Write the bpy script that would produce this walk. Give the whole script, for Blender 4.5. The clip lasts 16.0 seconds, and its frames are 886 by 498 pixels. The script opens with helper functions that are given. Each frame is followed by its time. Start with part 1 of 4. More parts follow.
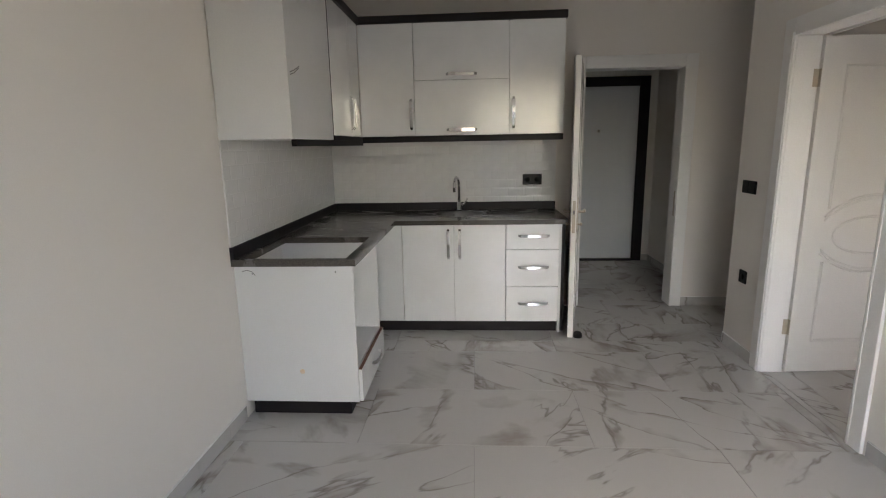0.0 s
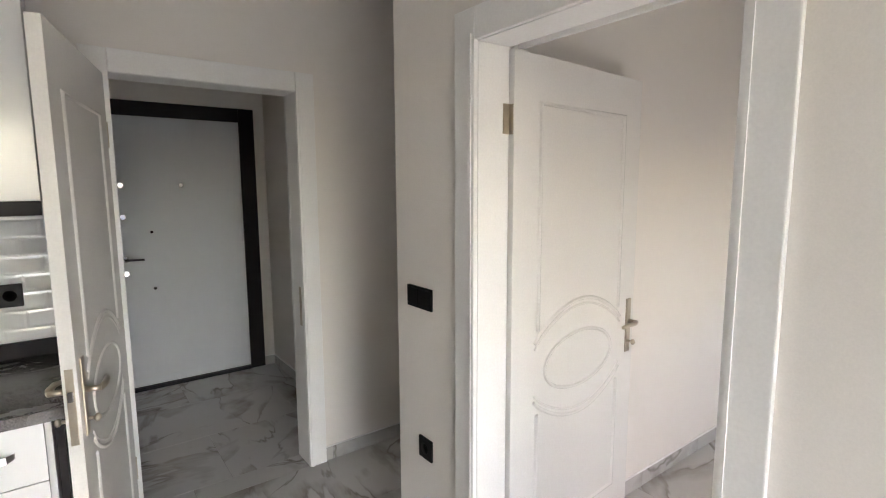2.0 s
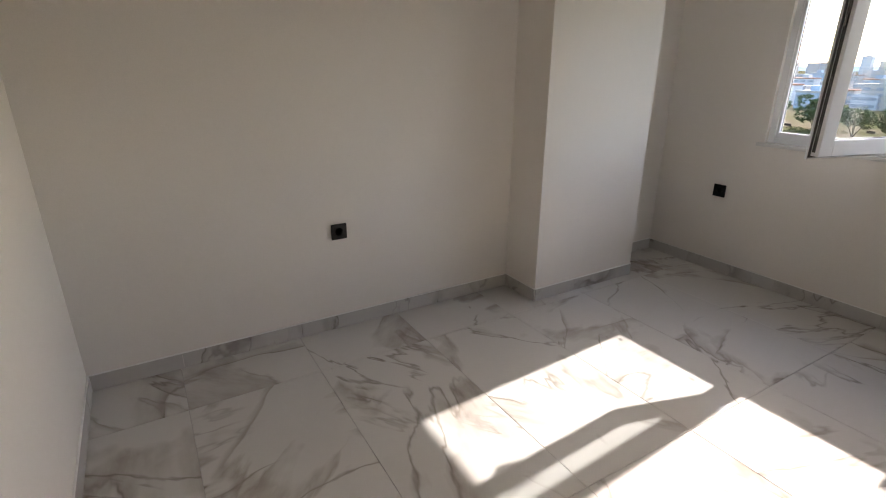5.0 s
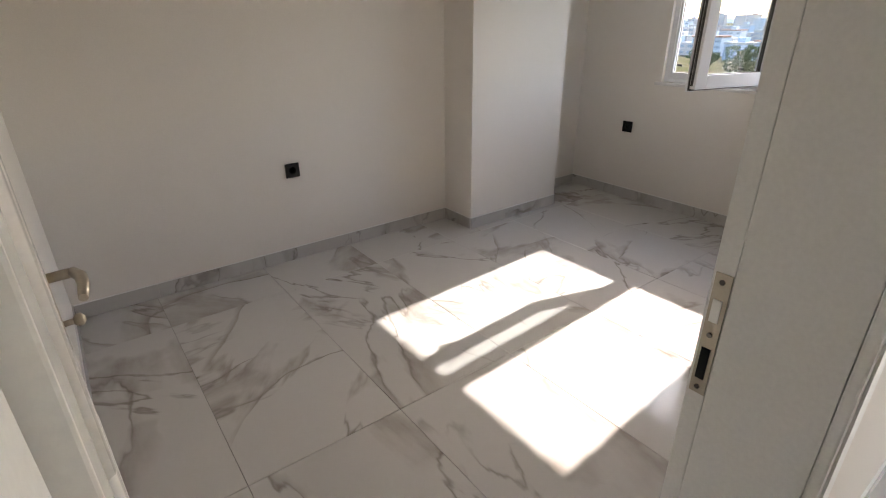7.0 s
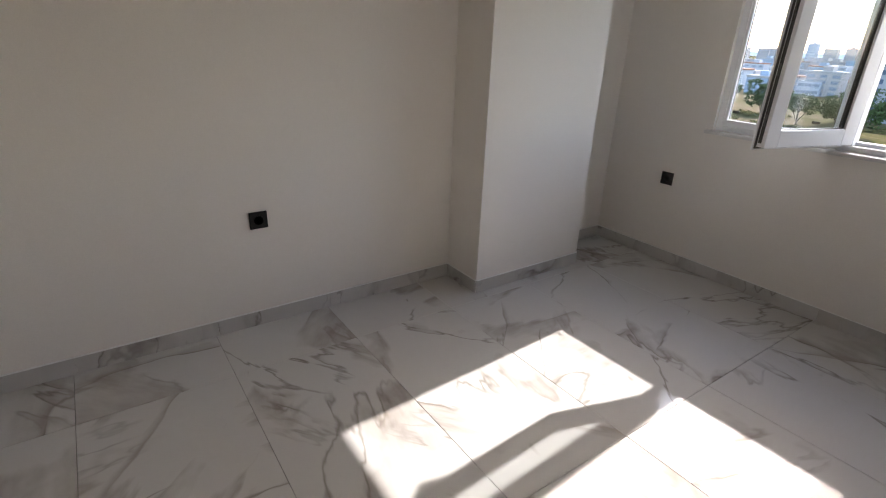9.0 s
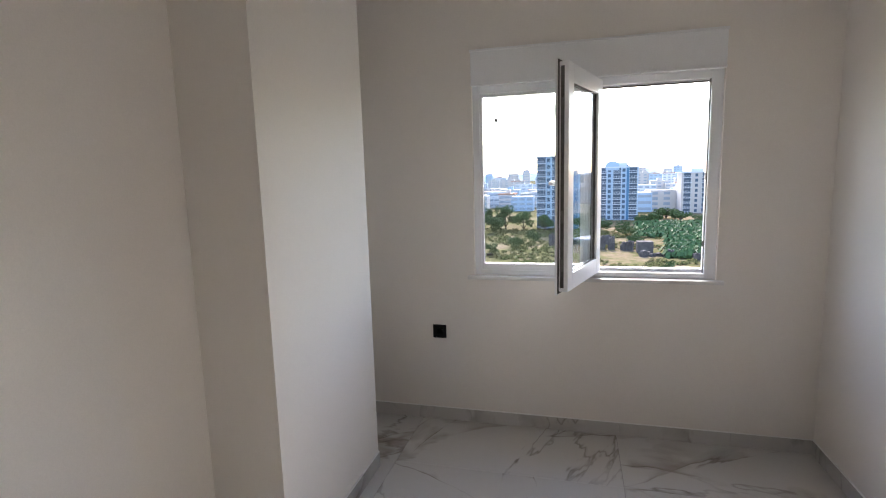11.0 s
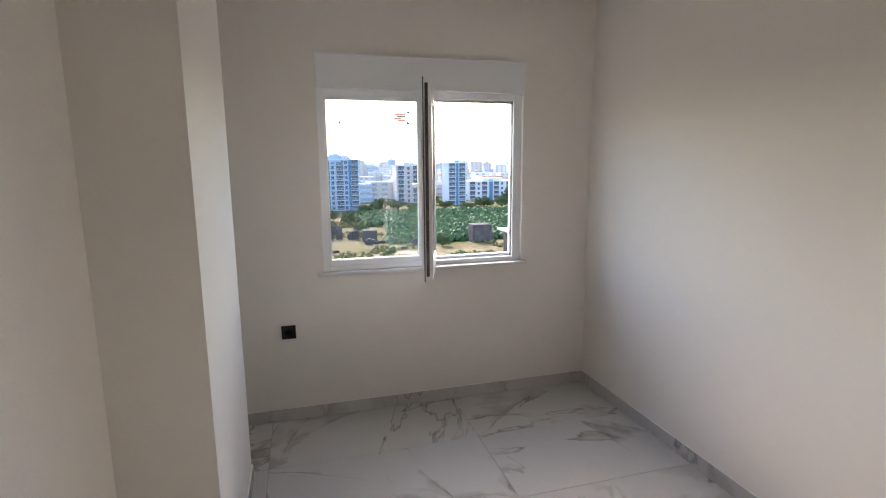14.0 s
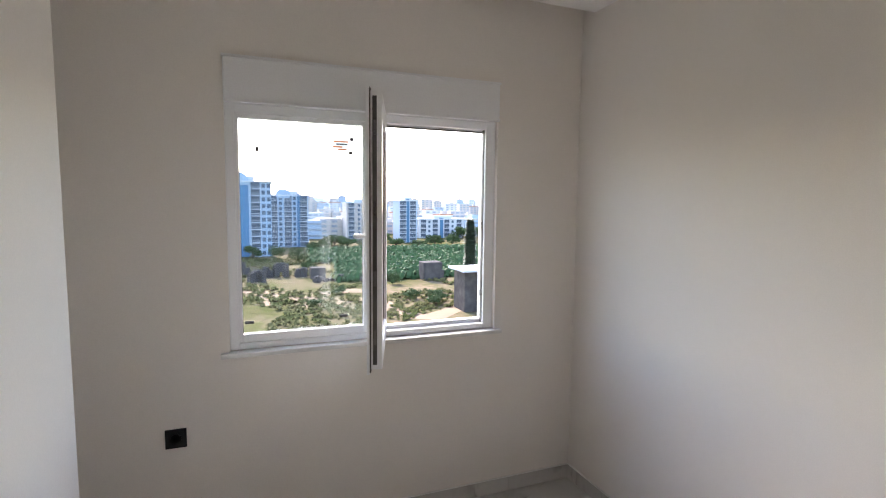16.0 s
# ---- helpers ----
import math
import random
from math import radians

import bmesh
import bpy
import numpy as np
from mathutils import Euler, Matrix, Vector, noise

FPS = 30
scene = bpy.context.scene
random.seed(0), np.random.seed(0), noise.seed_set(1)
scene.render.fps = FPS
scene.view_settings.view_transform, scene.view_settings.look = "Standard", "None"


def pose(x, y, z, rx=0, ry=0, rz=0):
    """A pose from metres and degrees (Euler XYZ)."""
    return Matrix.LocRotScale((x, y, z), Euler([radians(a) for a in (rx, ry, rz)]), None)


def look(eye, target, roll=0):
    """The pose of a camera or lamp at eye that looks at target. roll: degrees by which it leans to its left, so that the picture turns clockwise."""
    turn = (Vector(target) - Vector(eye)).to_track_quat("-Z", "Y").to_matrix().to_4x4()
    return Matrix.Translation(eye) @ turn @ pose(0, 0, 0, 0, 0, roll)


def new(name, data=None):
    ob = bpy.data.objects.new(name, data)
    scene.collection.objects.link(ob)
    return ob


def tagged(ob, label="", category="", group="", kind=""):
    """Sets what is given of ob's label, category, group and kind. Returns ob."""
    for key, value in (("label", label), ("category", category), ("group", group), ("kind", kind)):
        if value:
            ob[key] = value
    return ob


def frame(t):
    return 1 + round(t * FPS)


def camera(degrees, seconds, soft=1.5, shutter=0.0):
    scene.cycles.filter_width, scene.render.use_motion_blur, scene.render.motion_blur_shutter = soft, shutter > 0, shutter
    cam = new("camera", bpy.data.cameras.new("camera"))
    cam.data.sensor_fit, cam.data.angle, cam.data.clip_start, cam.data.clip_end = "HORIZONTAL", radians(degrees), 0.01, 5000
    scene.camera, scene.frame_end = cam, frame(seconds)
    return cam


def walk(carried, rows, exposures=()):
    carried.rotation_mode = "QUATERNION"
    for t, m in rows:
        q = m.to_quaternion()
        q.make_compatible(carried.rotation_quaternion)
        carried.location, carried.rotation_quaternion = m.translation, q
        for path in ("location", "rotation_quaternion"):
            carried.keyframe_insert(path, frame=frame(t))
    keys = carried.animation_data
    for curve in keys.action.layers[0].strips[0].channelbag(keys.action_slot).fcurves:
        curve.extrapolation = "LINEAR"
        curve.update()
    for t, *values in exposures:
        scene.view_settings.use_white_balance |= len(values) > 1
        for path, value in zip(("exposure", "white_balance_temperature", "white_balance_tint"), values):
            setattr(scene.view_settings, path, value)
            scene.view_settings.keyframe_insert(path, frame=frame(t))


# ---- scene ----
cam = camera(82.5, 16.0, soft=1.1)
PATH = [
    (0, (0.19, 0.083, 1.491), (0.063, 2.038, 1.087), -1.1),
    (0.5, (0.309, 0.557, 1.511), (0.521, 2.511, 1.139), -0.9),
    (1, (0.47, 1.072, 1.561), (1.032, 2.969, 1.271), 0.9),
    (1.5, (0.674, 1.543, 1.594), (1.585, 3.308, 1.357), 0.4),
    (2, (0.951, 2.004, 1.611), (2.136, 3.596, 1.359), -0.3),
    (2.5, (1.229, 2.408, 1.59), (2.736, 3.686, 1.283), -1.6),
    (3, (1.571, 2.686, 1.563), (3.327, 3.558, 1.167), -1.7),
    (3.5, (1.926, 2.863, 1.545), (3.841, 3.206, 1.082), -1.2),
    (4, (2.172, 2.93, 1.495), (4.078, 2.723, 0.923), -1.6),
    (4.5, (2.298, 2.933, 1.459), (4.079, 2.299, 0.806), -0.3),
    (5, (2.33, 3.012, 1.431), (3.945, 2.055, 0.742), 0.1),
    (5.2, (2.326, 3.041, 1.43), (3.9, 2.028, 0.727), -0.4),
    (6.25, (2.1, 3.12, 1.405), (3.613, 2.065, 0.615), -0.7),
    (7.3, (1.909, 3.246, 1.386), (3.352, 2.159, 0.528), -1.0),
    (7.5, (1.915, 3.225, 1.374), (3.355, 2.156, 0.488), -1.3),
    (8, (2.041, 3.145, 1.396), (3.501, 2.109, 0.505), -1.2),
    (8.5, (2.218, 2.986, 1.415), (3.722, 1.979, 0.564), -0.1),
    (9, (2.435, 2.777, 1.433), (3.938, 1.708, 0.661), 2.2),
    (9.5, (2.732, 2.649, 1.475), (4.106, 1.343, 0.838), 1.9),
    (10, (3.027, 2.552, 1.524), (4.177, 0.994, 1.023), 0.9),
    (10.2, (3.133, 2.517, 1.513), (4.15, 0.844, 1.104), 0.1),
    (12.3, (4.072, 2.537, 1.628), (3.913, 0.559, 1.367), -1.0),
    (12.5, (4.141, 2.559, 1.616), (3.885, 0.596, 1.335), -1.7),
    (13, (4.206, 2.631, 1.583), (3.835, 0.694, 1.251), -2.9),
    (13.5, (4.204, 2.707, 1.596), (3.754, 0.8, 1.191), -1.7),
    (14, (4.245, 2.715, 1.621), (3.708, 0.817, 1.289), -0.4),
    (14.5, (4.263, 2.675, 1.644), (3.682, 0.782, 1.361), 0.7),
    (15, (4.258, 2.553, 1.623), (3.607, 0.68, 1.36), 0.4),
    (15.5, (4.16, 2.319, 1.641), (3.443, 0.466, 1.418), 0.2),
    (16, (4.045, 1.965, 1.645), (3.317, 0.112, 1.46), 0.6),
]
EXPOSURES = [(0.0, 2.88, 6770, 16), (0.5, 3.28, 6720, 16), (1.0, 3.83, 6670, 16), (1.5, 3.91, 6620, 16), (2.0, 3.85, 6620, 16), (2.5, 4.01, 6620, 16), (3.0, 3.73, 6500, 16), (3.5, 3.45, 6600, 16), (4.0, 3.28, 6750, 16), (5.0, 2.88, 7120, 16), (7.3, 3.06, 7120, 16), (8.0, 2.98, 7070, 16), (8.5, 2.83, 6970, 16), (9.0, 2.8, 6820, 16), (10.0, 2.94, 6620, 16), (12.5, 3.23, 6770, 16), (14.5, 3.13, 6770, 16), (16.0, 3.18, 6770, 16)]
walk(cam, [(t, look(eye, target, roll)) for t, eye, target, roll in PATH], EXPOSURES)

# ---------------------------------------------------------------- light
SUN_WAY = Vector((-0.0616, 1.0, -0.738)).normalized()
world = bpy.data.worlds.new("sky")
scene.world = world
world.use_nodes = True
wn = world.node_tree
sky = wn.nodes.new("ShaderNodeTexSky")
sky.sky_type = "NISHITA"
sky.sun_disc = False
sky.sun_elevation = math.asin(-SUN_WAY.z)
sky.sun_rotation = math.atan2(-SUN_WAY.x, -SUN_WAY.y)
sky.air_density, sky.dust_density, sky.ozone_density = 1.0, 1.2, 1.0
wn.links.new(sky.outputs[0], wn.nodes["Background"].inputs[0])
wn.nodes["Background"].inputs[1].default_value = 0.15
sun = new("sun", bpy.data.lights.new("sun", "SUN"))
sun.data.energy, sun.data.angle, sun.data.color = 2.0, radians(0.6), (1.0, 0.955, 0.91)
sun.matrix_world = look(Vector((0, 0, 30)) - SUN_WAY * 30, (0, 0, 30))


# ---------------------------------------------------------------- materials
def mat(name):
    m = bpy.data.materials.new(name)
    m.use_nodes = True
    return m, m.node_tree, m.node_tree.nodes["Principled BSDF"]


def node(nt, kind, **sets):
    n = nt.nodes.new("ShaderNode" + kind)
    for k, v in sets.items():
        n.inputs[k].default_value = v
    return n


def ramp(nt, src, stops):
    r = nt.nodes.new("ShaderNodeValToRGB")
    e = r.color_ramp.elements
    while len(e) < len(stops):
        e.new(0.5)
    for el, (p, c) in zip(e, stops):
        el.position = p
        el.color = (c, c, c, 1) if isinstance(c, (int, float)) else (*c, 1)
    nt.links.new(src, r.inputs[0])
    return r.outputs[0]


def mixc(nt, fac, a, b, how="MIX"):
    m = nt.nodes.new("ShaderNodeMix")
    m.data_type, m.blend_type = "RGBA", how
    for sock, v in ((m.inputs[0], fac), (m.inputs[6], a), (m.inputs[7], b)):
        if isinstance(v, (int, float)):
            sock.default_value = v
        elif isinstance(v, tuple):
            sock.default_value = (*v, 1)
        else:
            nt.links.new(v, sock)
    return m.outputs[2]


def mapped(nt, scale=(1, 1, 1), coord="Object"):
    tc = nt.nodes.new("ShaderNodeTexCoord")
    mp = nt.nodes.new("ShaderNodeMapping")
    mp.inputs["Scale"].default_value = scale
    nt.links.new(tc.outputs[coord], mp.inputs[0])
    return mp.outputs[0]


def noise_tex(nt, vec, scale, detail=4.0, rough=0.55, distort=0.0):
    n = node(nt, "TexNoise", Scale=scale, Detail=detail, Roughness=rough, Distortion=distort)
    if vec is not None:
        nt.links.new(vec, n.inputs["Vector"])
    return n.outputs["Fac"]


def bump(nt, bsdf, height, strength, dist):
    b = node(nt, "Bump", Strength=strength, Distance=dist)
    nt.links.new(height, b.inputs["Height"])
    nt.links.new(b.outputs[0], bsdf.inputs["Normal"])


def surface(name, a, b, rough=(0.5, 0.6), scale=3.0, grain=60.0, relief=0.002, metal=0.0, strength=0.3, spec=0.5, per_object=0.0, coat=0.0):
    """Two colours blended by a broad noise, roughness by a second, relief by a fine one."""
    m, nt, p = mat(name)
    v = mapped(nt)
    broad = noise_tex(nt, v, scale, 5)
    fine = noise_tex(nt, v, grain, 3)
    c = mixc(nt, ramp(nt, broad, [(0.3, 0.0), (0.7, 1.0)]), a, b)
    c = mixc(nt, 0.12, c, ramp(nt, fine, [(0.25, 0.45), (0.75, 1.0)]), "MULTIPLY")
    if per_object:
        oi = nt.nodes.new("ShaderNodeObjectInfo")
        c = mixc(nt, per_object, c, ramp(nt, oi.outputs["Random"], [(0.0, 0.55), (1.0, 1.0)]), "MULTIPLY")
    nt.links.new(c, p.inputs["Base Color"])
    rr = nt.nodes.new("ShaderNodeMapRange")
    nt.links.new(noise_tex(nt, v, scale * 2.3, 4), rr.inputs[0])
    rr.inputs[3].default_value, rr.inputs[4].default_value = rough
    nt.links.new(rr.outputs[0], p.inputs["Roughness"])
    p.inputs["Metallic"].default_value = metal
    p.inputs["Specular IOR Level"].default_value = spec
    p.inputs["Coat Weight"].default_value = coat
    p.inputs["Coat Roughness"].default_value = 0.08
    if relief:
        bump(nt, p, fine, strength, relief)
    return m


def maths(nt, how, a, b=0.0):
    m = nt.nodes.new("ShaderNodeMath")
    m.operation = how
    for sock, v in zip(m.inputs, (a, b)):
        if isinstance(v, (int, float)):
            sock.default_value = v
        else:
            nt.links.new(v, sock)
    return m.outputs[0]


def marble(name, white, vein, line, rough, amount):
    """Polished porcelain: flame-shaped tan clouds, hard on one side, and thin dark lines; each tile shows another cut of the pattern."""
    m, nt, p = mat(name)
    geo = nt.nodes.new("ShaderNodeNewGeometry")
    rnd = nt.nodes.new("ShaderNodeObjectInfo").outputs["Random"]
    shift = maths(nt, "MULTIPLY", rnd, 61.0)
    comb = nt.nodes.new("ShaderNodeCombineXYZ")
    for k in (0, 2):
        nt.links.new(shift, comb.inputs[k])
    turn = maths(nt, "MULTIPLY", maths(nt, "SUBTRACT", maths(nt, "FRACT", maths(nt, "MULTIPLY", rnd, 17.0)), 0.5), 2.6)

    def cut(angle, scale):
        """The pattern's own coordinates on this tile: turned, stretched along the veins and shifted."""
        rot = nt.nodes.new("ShaderNodeVectorRotate")
        rot.rotation_type = "Z_AXIS"
        nt.links.new(geo.outputs["Position"], rot.inputs["Vector"])
        nt.links.new(maths(nt, "ADD", turn, angle), rot.inputs["Angle"])
        mp = nt.nodes.new("ShaderNodeMapping")
        mp.inputs["Scale"].default_value = scale
        nt.links.new(rot.outputs[0], mp.inputs[0])
        add = nt.nodes.new("ShaderNodeVectorMath")
        nt.links.new(mp.outputs[0], add.inputs[0])
        nt.links.new(comb.outputs[0], add.inputs[1])
        return add.outputs[0]

    cloud = ramp(nt, noise_tex(nt, cut(0.0, (1, 1, 1)), 1.3, 5), [(0.35, 0.0), (0.75, 1.0)])
    c = mixc(nt, cloud, white, tuple(q * 0.93 for q in white))
    for angle, scale, grain, spread, much in ((0.5, (0.62, 1.75, 1.0), 1.05, 0.12, 0.85), (-0.35, (0.55, 2.1, 1.0), 1.2, 0.07, 0.8)):
        v = cut(angle, scale)
        n = noise_tex(nt, v, grain, 5.0, 0.5, 0.1)
        d = maths(nt, "SUBTRACT", n, 0.5)
        where = cut(angle + 0.9, (1, 1, 1))
        swell = ramp(nt, noise_tex(nt, where, 2.3, 3.0, 0.5), [(0.47, 0.0), (0.57, 1.0)])
        width = maths(nt, "ADD", maths(nt, "MULTIPLY", swell, spread), 0.001)
        t = maths(nt, "ADD", maths(nt, "MULTIPLY", maths(nt, "DIVIDE", d, width), 0.5), 0.3)
        flame = ramp(nt, t, [(0.20, 0.0), (0.33, 1.0), (0.50, 0.6), (0.78, 0.0)])
        streak = ramp(nt, noise_tex(nt, v, 9.0, 5, 0.6), [(0.3, 0.45), (0.6, 1.0)])
        fac = maths(nt, "MULTIPLY", maths(nt, "MULTIPLY", flame, swell), maths(nt, "MULTIPLY", streak, 0.9 * much * amount))
        c = mixc(nt, fac, c, vein)
        drawn = ramp(nt, noise_tex(nt, where, 1.7, 2.0, 0.5), [(0.47, 0.0), (0.56, 1.0)])
        thin = ramp(nt, maths(nt, "ABSOLUTE", d), [(0.0, 1.0), (0.003, 0.75), (0.009, 0.0)])
        fac = maths(nt, "MULTIPLY", maths(nt, "MULTIPLY", thin, drawn), maths(nt, "MULTIPLY", streak, 0.7 * amount))
        c = mixc(nt, fac, c, line)
    nt.links.new(c, p.inputs["Base Color"])
    rr = nt.nodes.new("ShaderNodeMapRange")
    nt.links.new(noise_tex(nt, geo.outputs["Position"], 3.0, 5), rr.inputs[0])
    rr.inputs[3].default_value, rr.inputs[4].default_value = rough
    nt.links.new(rr.outputs[0], p.inputs["Roughness"])
    p.inputs["Specular IOR Level"].default_value = 0.36
    return m


def glass(name, tint=(1, 1, 1)):
    """Flat window glass: clear and slightly tinted, with a mirror sheen that grows towards grazing angles."""
    m, nt, p = mat(name)
    clear = nt.nodes.new("ShaderNodeBsdfTransparent")
    clear.inputs[0].default_value = (*tint, 1)
    sheen = nt.nodes.new("ShaderNodeBsdfGlossy")
    sheen.inputs["Roughness"].default_value = 0.0
    lw = nt.nodes.new("ShaderNodeLayerWeight")
    lw.inputs[0].default_value = 0.5
    fac = maths(nt, "ADD", maths(nt, "MULTIPLY", maths(nt, "POWER", lw.outputs["Facing"], 5.0), 0.95), 0.04)
    mix = nt.nodes.new("ShaderNodeMixShader")
    nt.links.new(fac, mix.inputs[0])
    nt.links.new(clear.outputs[0], mix.inputs[1])
    nt.links.new(sheen.outputs[0], mix.inputs[2])
    nt.links.new(mix.outputs[0], nt.nodes["Material Output"].inputs[0])
    nt.nodes.remove(p)
    return m


PAINT = surface("cream_paint", (0.81, 0.77, 0.72), (0.79, 0.75, 0.70), (0.62, 0.78), 0.9, 240, 0.0006, strength=0.25)
CEIL = surface("ceiling_paint", (0.84, 0.83, 0.81), (0.81, 0.80, 0.78), (0.7, 0.8), 1.2, 180, 0.0006)
TILE = marble("polished_marble_tile", (0.565, 0.55, 0.525), (0.30, 0.258, 0.225), (0.17, 0.14, 0.115), (0.045, 0.10), 1.0)
SKIRT = marble("marble_skirting", (0.54, 0.522, 0.50), (0.30, 0.27, 0.245), (0.15, 0.13, 0.115), (0.2, 0.3), 0.9)
GROUT = surface("grey_grout", (0.40, 0.39, 0.375), (0.33, 0.32, 0.31), (0.8, 0.9), 8, 90)
WALLGROUT = surface("white_grout", (0.80, 0.79, 0.77), (0.78, 0.77, 0.75), (0.7, 0.8), 8, 90)
CONCRETE = surface("concrete", (0.36, 0.35, 0.34), (0.27, 0.265, 0.26), (0.8, 0.95), 0.7, 25, 0.004)
DOORWHITE = surface("satin_white_door", (0.84, 0.825, 0.79), (0.82, 0.80, 0.765), (0.2, 0.3), 1.5, 120, 0.0004, strength=0.15)
FRAMEWHITE = surface("satin_white_frame", (0.84, 0.83, 0.81), (0.81, 0.80, 0.78), (0.3, 0.42), 1.5, 120, 0.0003, strength=0.15)
GLOSS = surface("gloss_white_lacquer", (0.83, 0.83, 0.82), (0.81, 0.81, 0.80), (0.18, 0.26), 1.2, 5, 0.002, strength=0.12, coat=0.6)
CARCASS = surface("white_melamine", (0.72, 0.72, 0.71), (0.69, 0.69, 0.68), (0.4, 0.55), 1.8, 140, 0.0003)
GLOSS.node_tree.nodes["Principled BSDF"].inputs["Coat Roughness"].default_value = 0.17
BLACKTRIM = surface("black_trim", (0.013, 0.010, 0.012), (0.019, 0.016, 0.018), (0.4, 0.55), 3, 90, 0.0004, spec=0.25)


def dusty_granite():
    """Dark speckled granite with wiped, pale streaks of building dust."""
    m, nt, p = mat("dusty_granite")
    v = mapped(nt)
    speck = noise_tex(nt, v, 160, 3, 0.6)
    c = mixc(nt, ramp(nt, speck, [(0.38, 0.0), (0.62, 1.0)]), (0.028, 0.025, 0.023), (0.085, 0.075, 0.066))
    wiped = mapped(nt, (1.6, 4.0, 1.0))
    smear = ramp(nt, noise_tex(nt, wiped, 2.2, 6, 0.62, 0.6), [(0.55, 0.0), (0.66, 0.7), (0.78, 1.0)])
    film = ramp(nt, noise_tex(nt, v, 2.4, 4), [(0.3, 0.08), (0.75, 0.3)])
    c = mixc(nt, film, c, (0.16, 0.145, 0.13))
    soft = nt.nodes.new("ShaderNodeMath")
    soft.operation = "MULTIPLY"
    soft.inputs[1].default_value = 0.26
    nt.links.new(smear, soft.inputs[0])
    c = mixc(nt, soft.outputs[0], c, (0.30, 0.28, 0.26))
    nt.links.new(c, p.inputs["Base Color"])
    rr = nt.nodes.new("ShaderNodeMapRange")
    nt.links.new(smear, rr.inputs[0])
    rr.inputs[3].default_value, rr.inputs[4].default_value = 0.2, 0.6
    nt.links.new(rr.outputs[0], p.inputs["Roughness"])
    return m


STONE = dusty_granite()
BLACKPLASTIC = surface("black_plastic", (0.006, 0.006, 0.007), (0.009, 0.009, 0.010), (0.4, 0.5), 6, 150, 0.0003, spec=0.25)
RUBBER = surface("dark_rubber", (0.02, 0.018, 0.017), (0.035, 0.03, 0.028), (0.7, 0.85), 9, 150)
CHROME = surface("chrome", (0.72, 0.72, 0.73), (0.68, 0.68, 0.69), (0.1, 0.2), 6, 90, 0.0002, metal=1.0)
STEEL = surface("brushed_steel", (0.22, 0.21, 0.205), (0.16, 0.155, 0.15), (0.22, 0.35), 9, 120, 0.0004, metal=1.0)
NICKEL = surface("brushed_nickel", (0.55, 0.49, 0.40), (0.46, 0.41, 0.33), (0.25, 0.38), 9, 150, 0.0003, metal=1.0)
WALLTILE = surface("glazed_white_tile", (0.80, 0.79, 0.77), (0.77, 0.76, 0.745), (0.05, 0.09), 2.0, 14, 0.0006, strength=0.06, per_object=0.05)
PVC = surface("white_pvc", (0.85, 0.86, 0.87), (0.83, 0.84, 0.85), (0.28, 0.36), 2, 130, 0.0002)
GASKET = surface("grey_gasket", (0.06, 0.058, 0.055), (0.10, 0.095, 0.09), (0.5, 0.7), 12, 90)
SILL = surface("white_marble_sill", (0.74, 0.73, 0.71), (0.62, 0.60, 0.58), (0.25, 0.4), 6, 60, 0.0004)
STEELDOOR = surface("pale_grey_steel_door", (0.62, 0.64, 0.66), (0.59, 0.61, 0.63), (0.4, 0.5), 1.5, 160, 0.0004)
EDGE = surface("reddish_panel_edge", (0.20, 0.09, 0.07), (0.26, 0.13, 0.10), (0.6, 0.7), 20, 90)
PAPER = surface("white_sticker", (0.9, 0.9, 0.89), (0.86, 0.86, 0.85), (0.5, 0.6), 20, 90, 0)
PAPER.node_tree.nodes["Principled BSDF"].inputs["Transmission Weight"].default_value = 0.4
REDINK = surface("orange_ink", (0.7, 0.22, 0.08), (0.6, 0.18, 0.07), (0.5, 0.6), 20, 90, 0)
INK = surface("dark_ink", (0.06, 0.06, 0.08), (0.09, 0.09, 0.10), (0.5, 0.6), 20, 90, 0)
STAIN = surface("yellow_glue_stain", (0.72, 0.55, 0.36), (0.78, 0.68, 0.55), (0.5, 0.6), 40, 90, 0)
PANE = glass("window_glass", (0.945, 0.972, 0.982))


# ---------------------------------------------------------------- builders
def box(bm, x0, x1, y0, y1, z0, z1, bevel=0.0):
    """An axis-aligned box, its edges chamfered by bevel."""
    made = bmesh.ops.create_cube(bm, size=1.0, matrix=Matrix.LocRotScale(((x0 + x1) / 2, (y0 + y1) / 2, (z0 + z1) / 2), None, (abs(x1 - x0), abs(y1 - y0), abs(z1 - z0))))
    if bevel:
        edges = list({e for v in made["verts"] for e in v.link_edges})
        bmesh.ops.bevel(bm, geom=edges, offset=bevel, segments=2, affect="EDGES", profile=0.6)
    return bm


def boxes(*list_of, bevel=0.0):
    bm = bmesh.new()
    for b in list_of:
        box(bm, *b, bevel=bevel)
    return bm


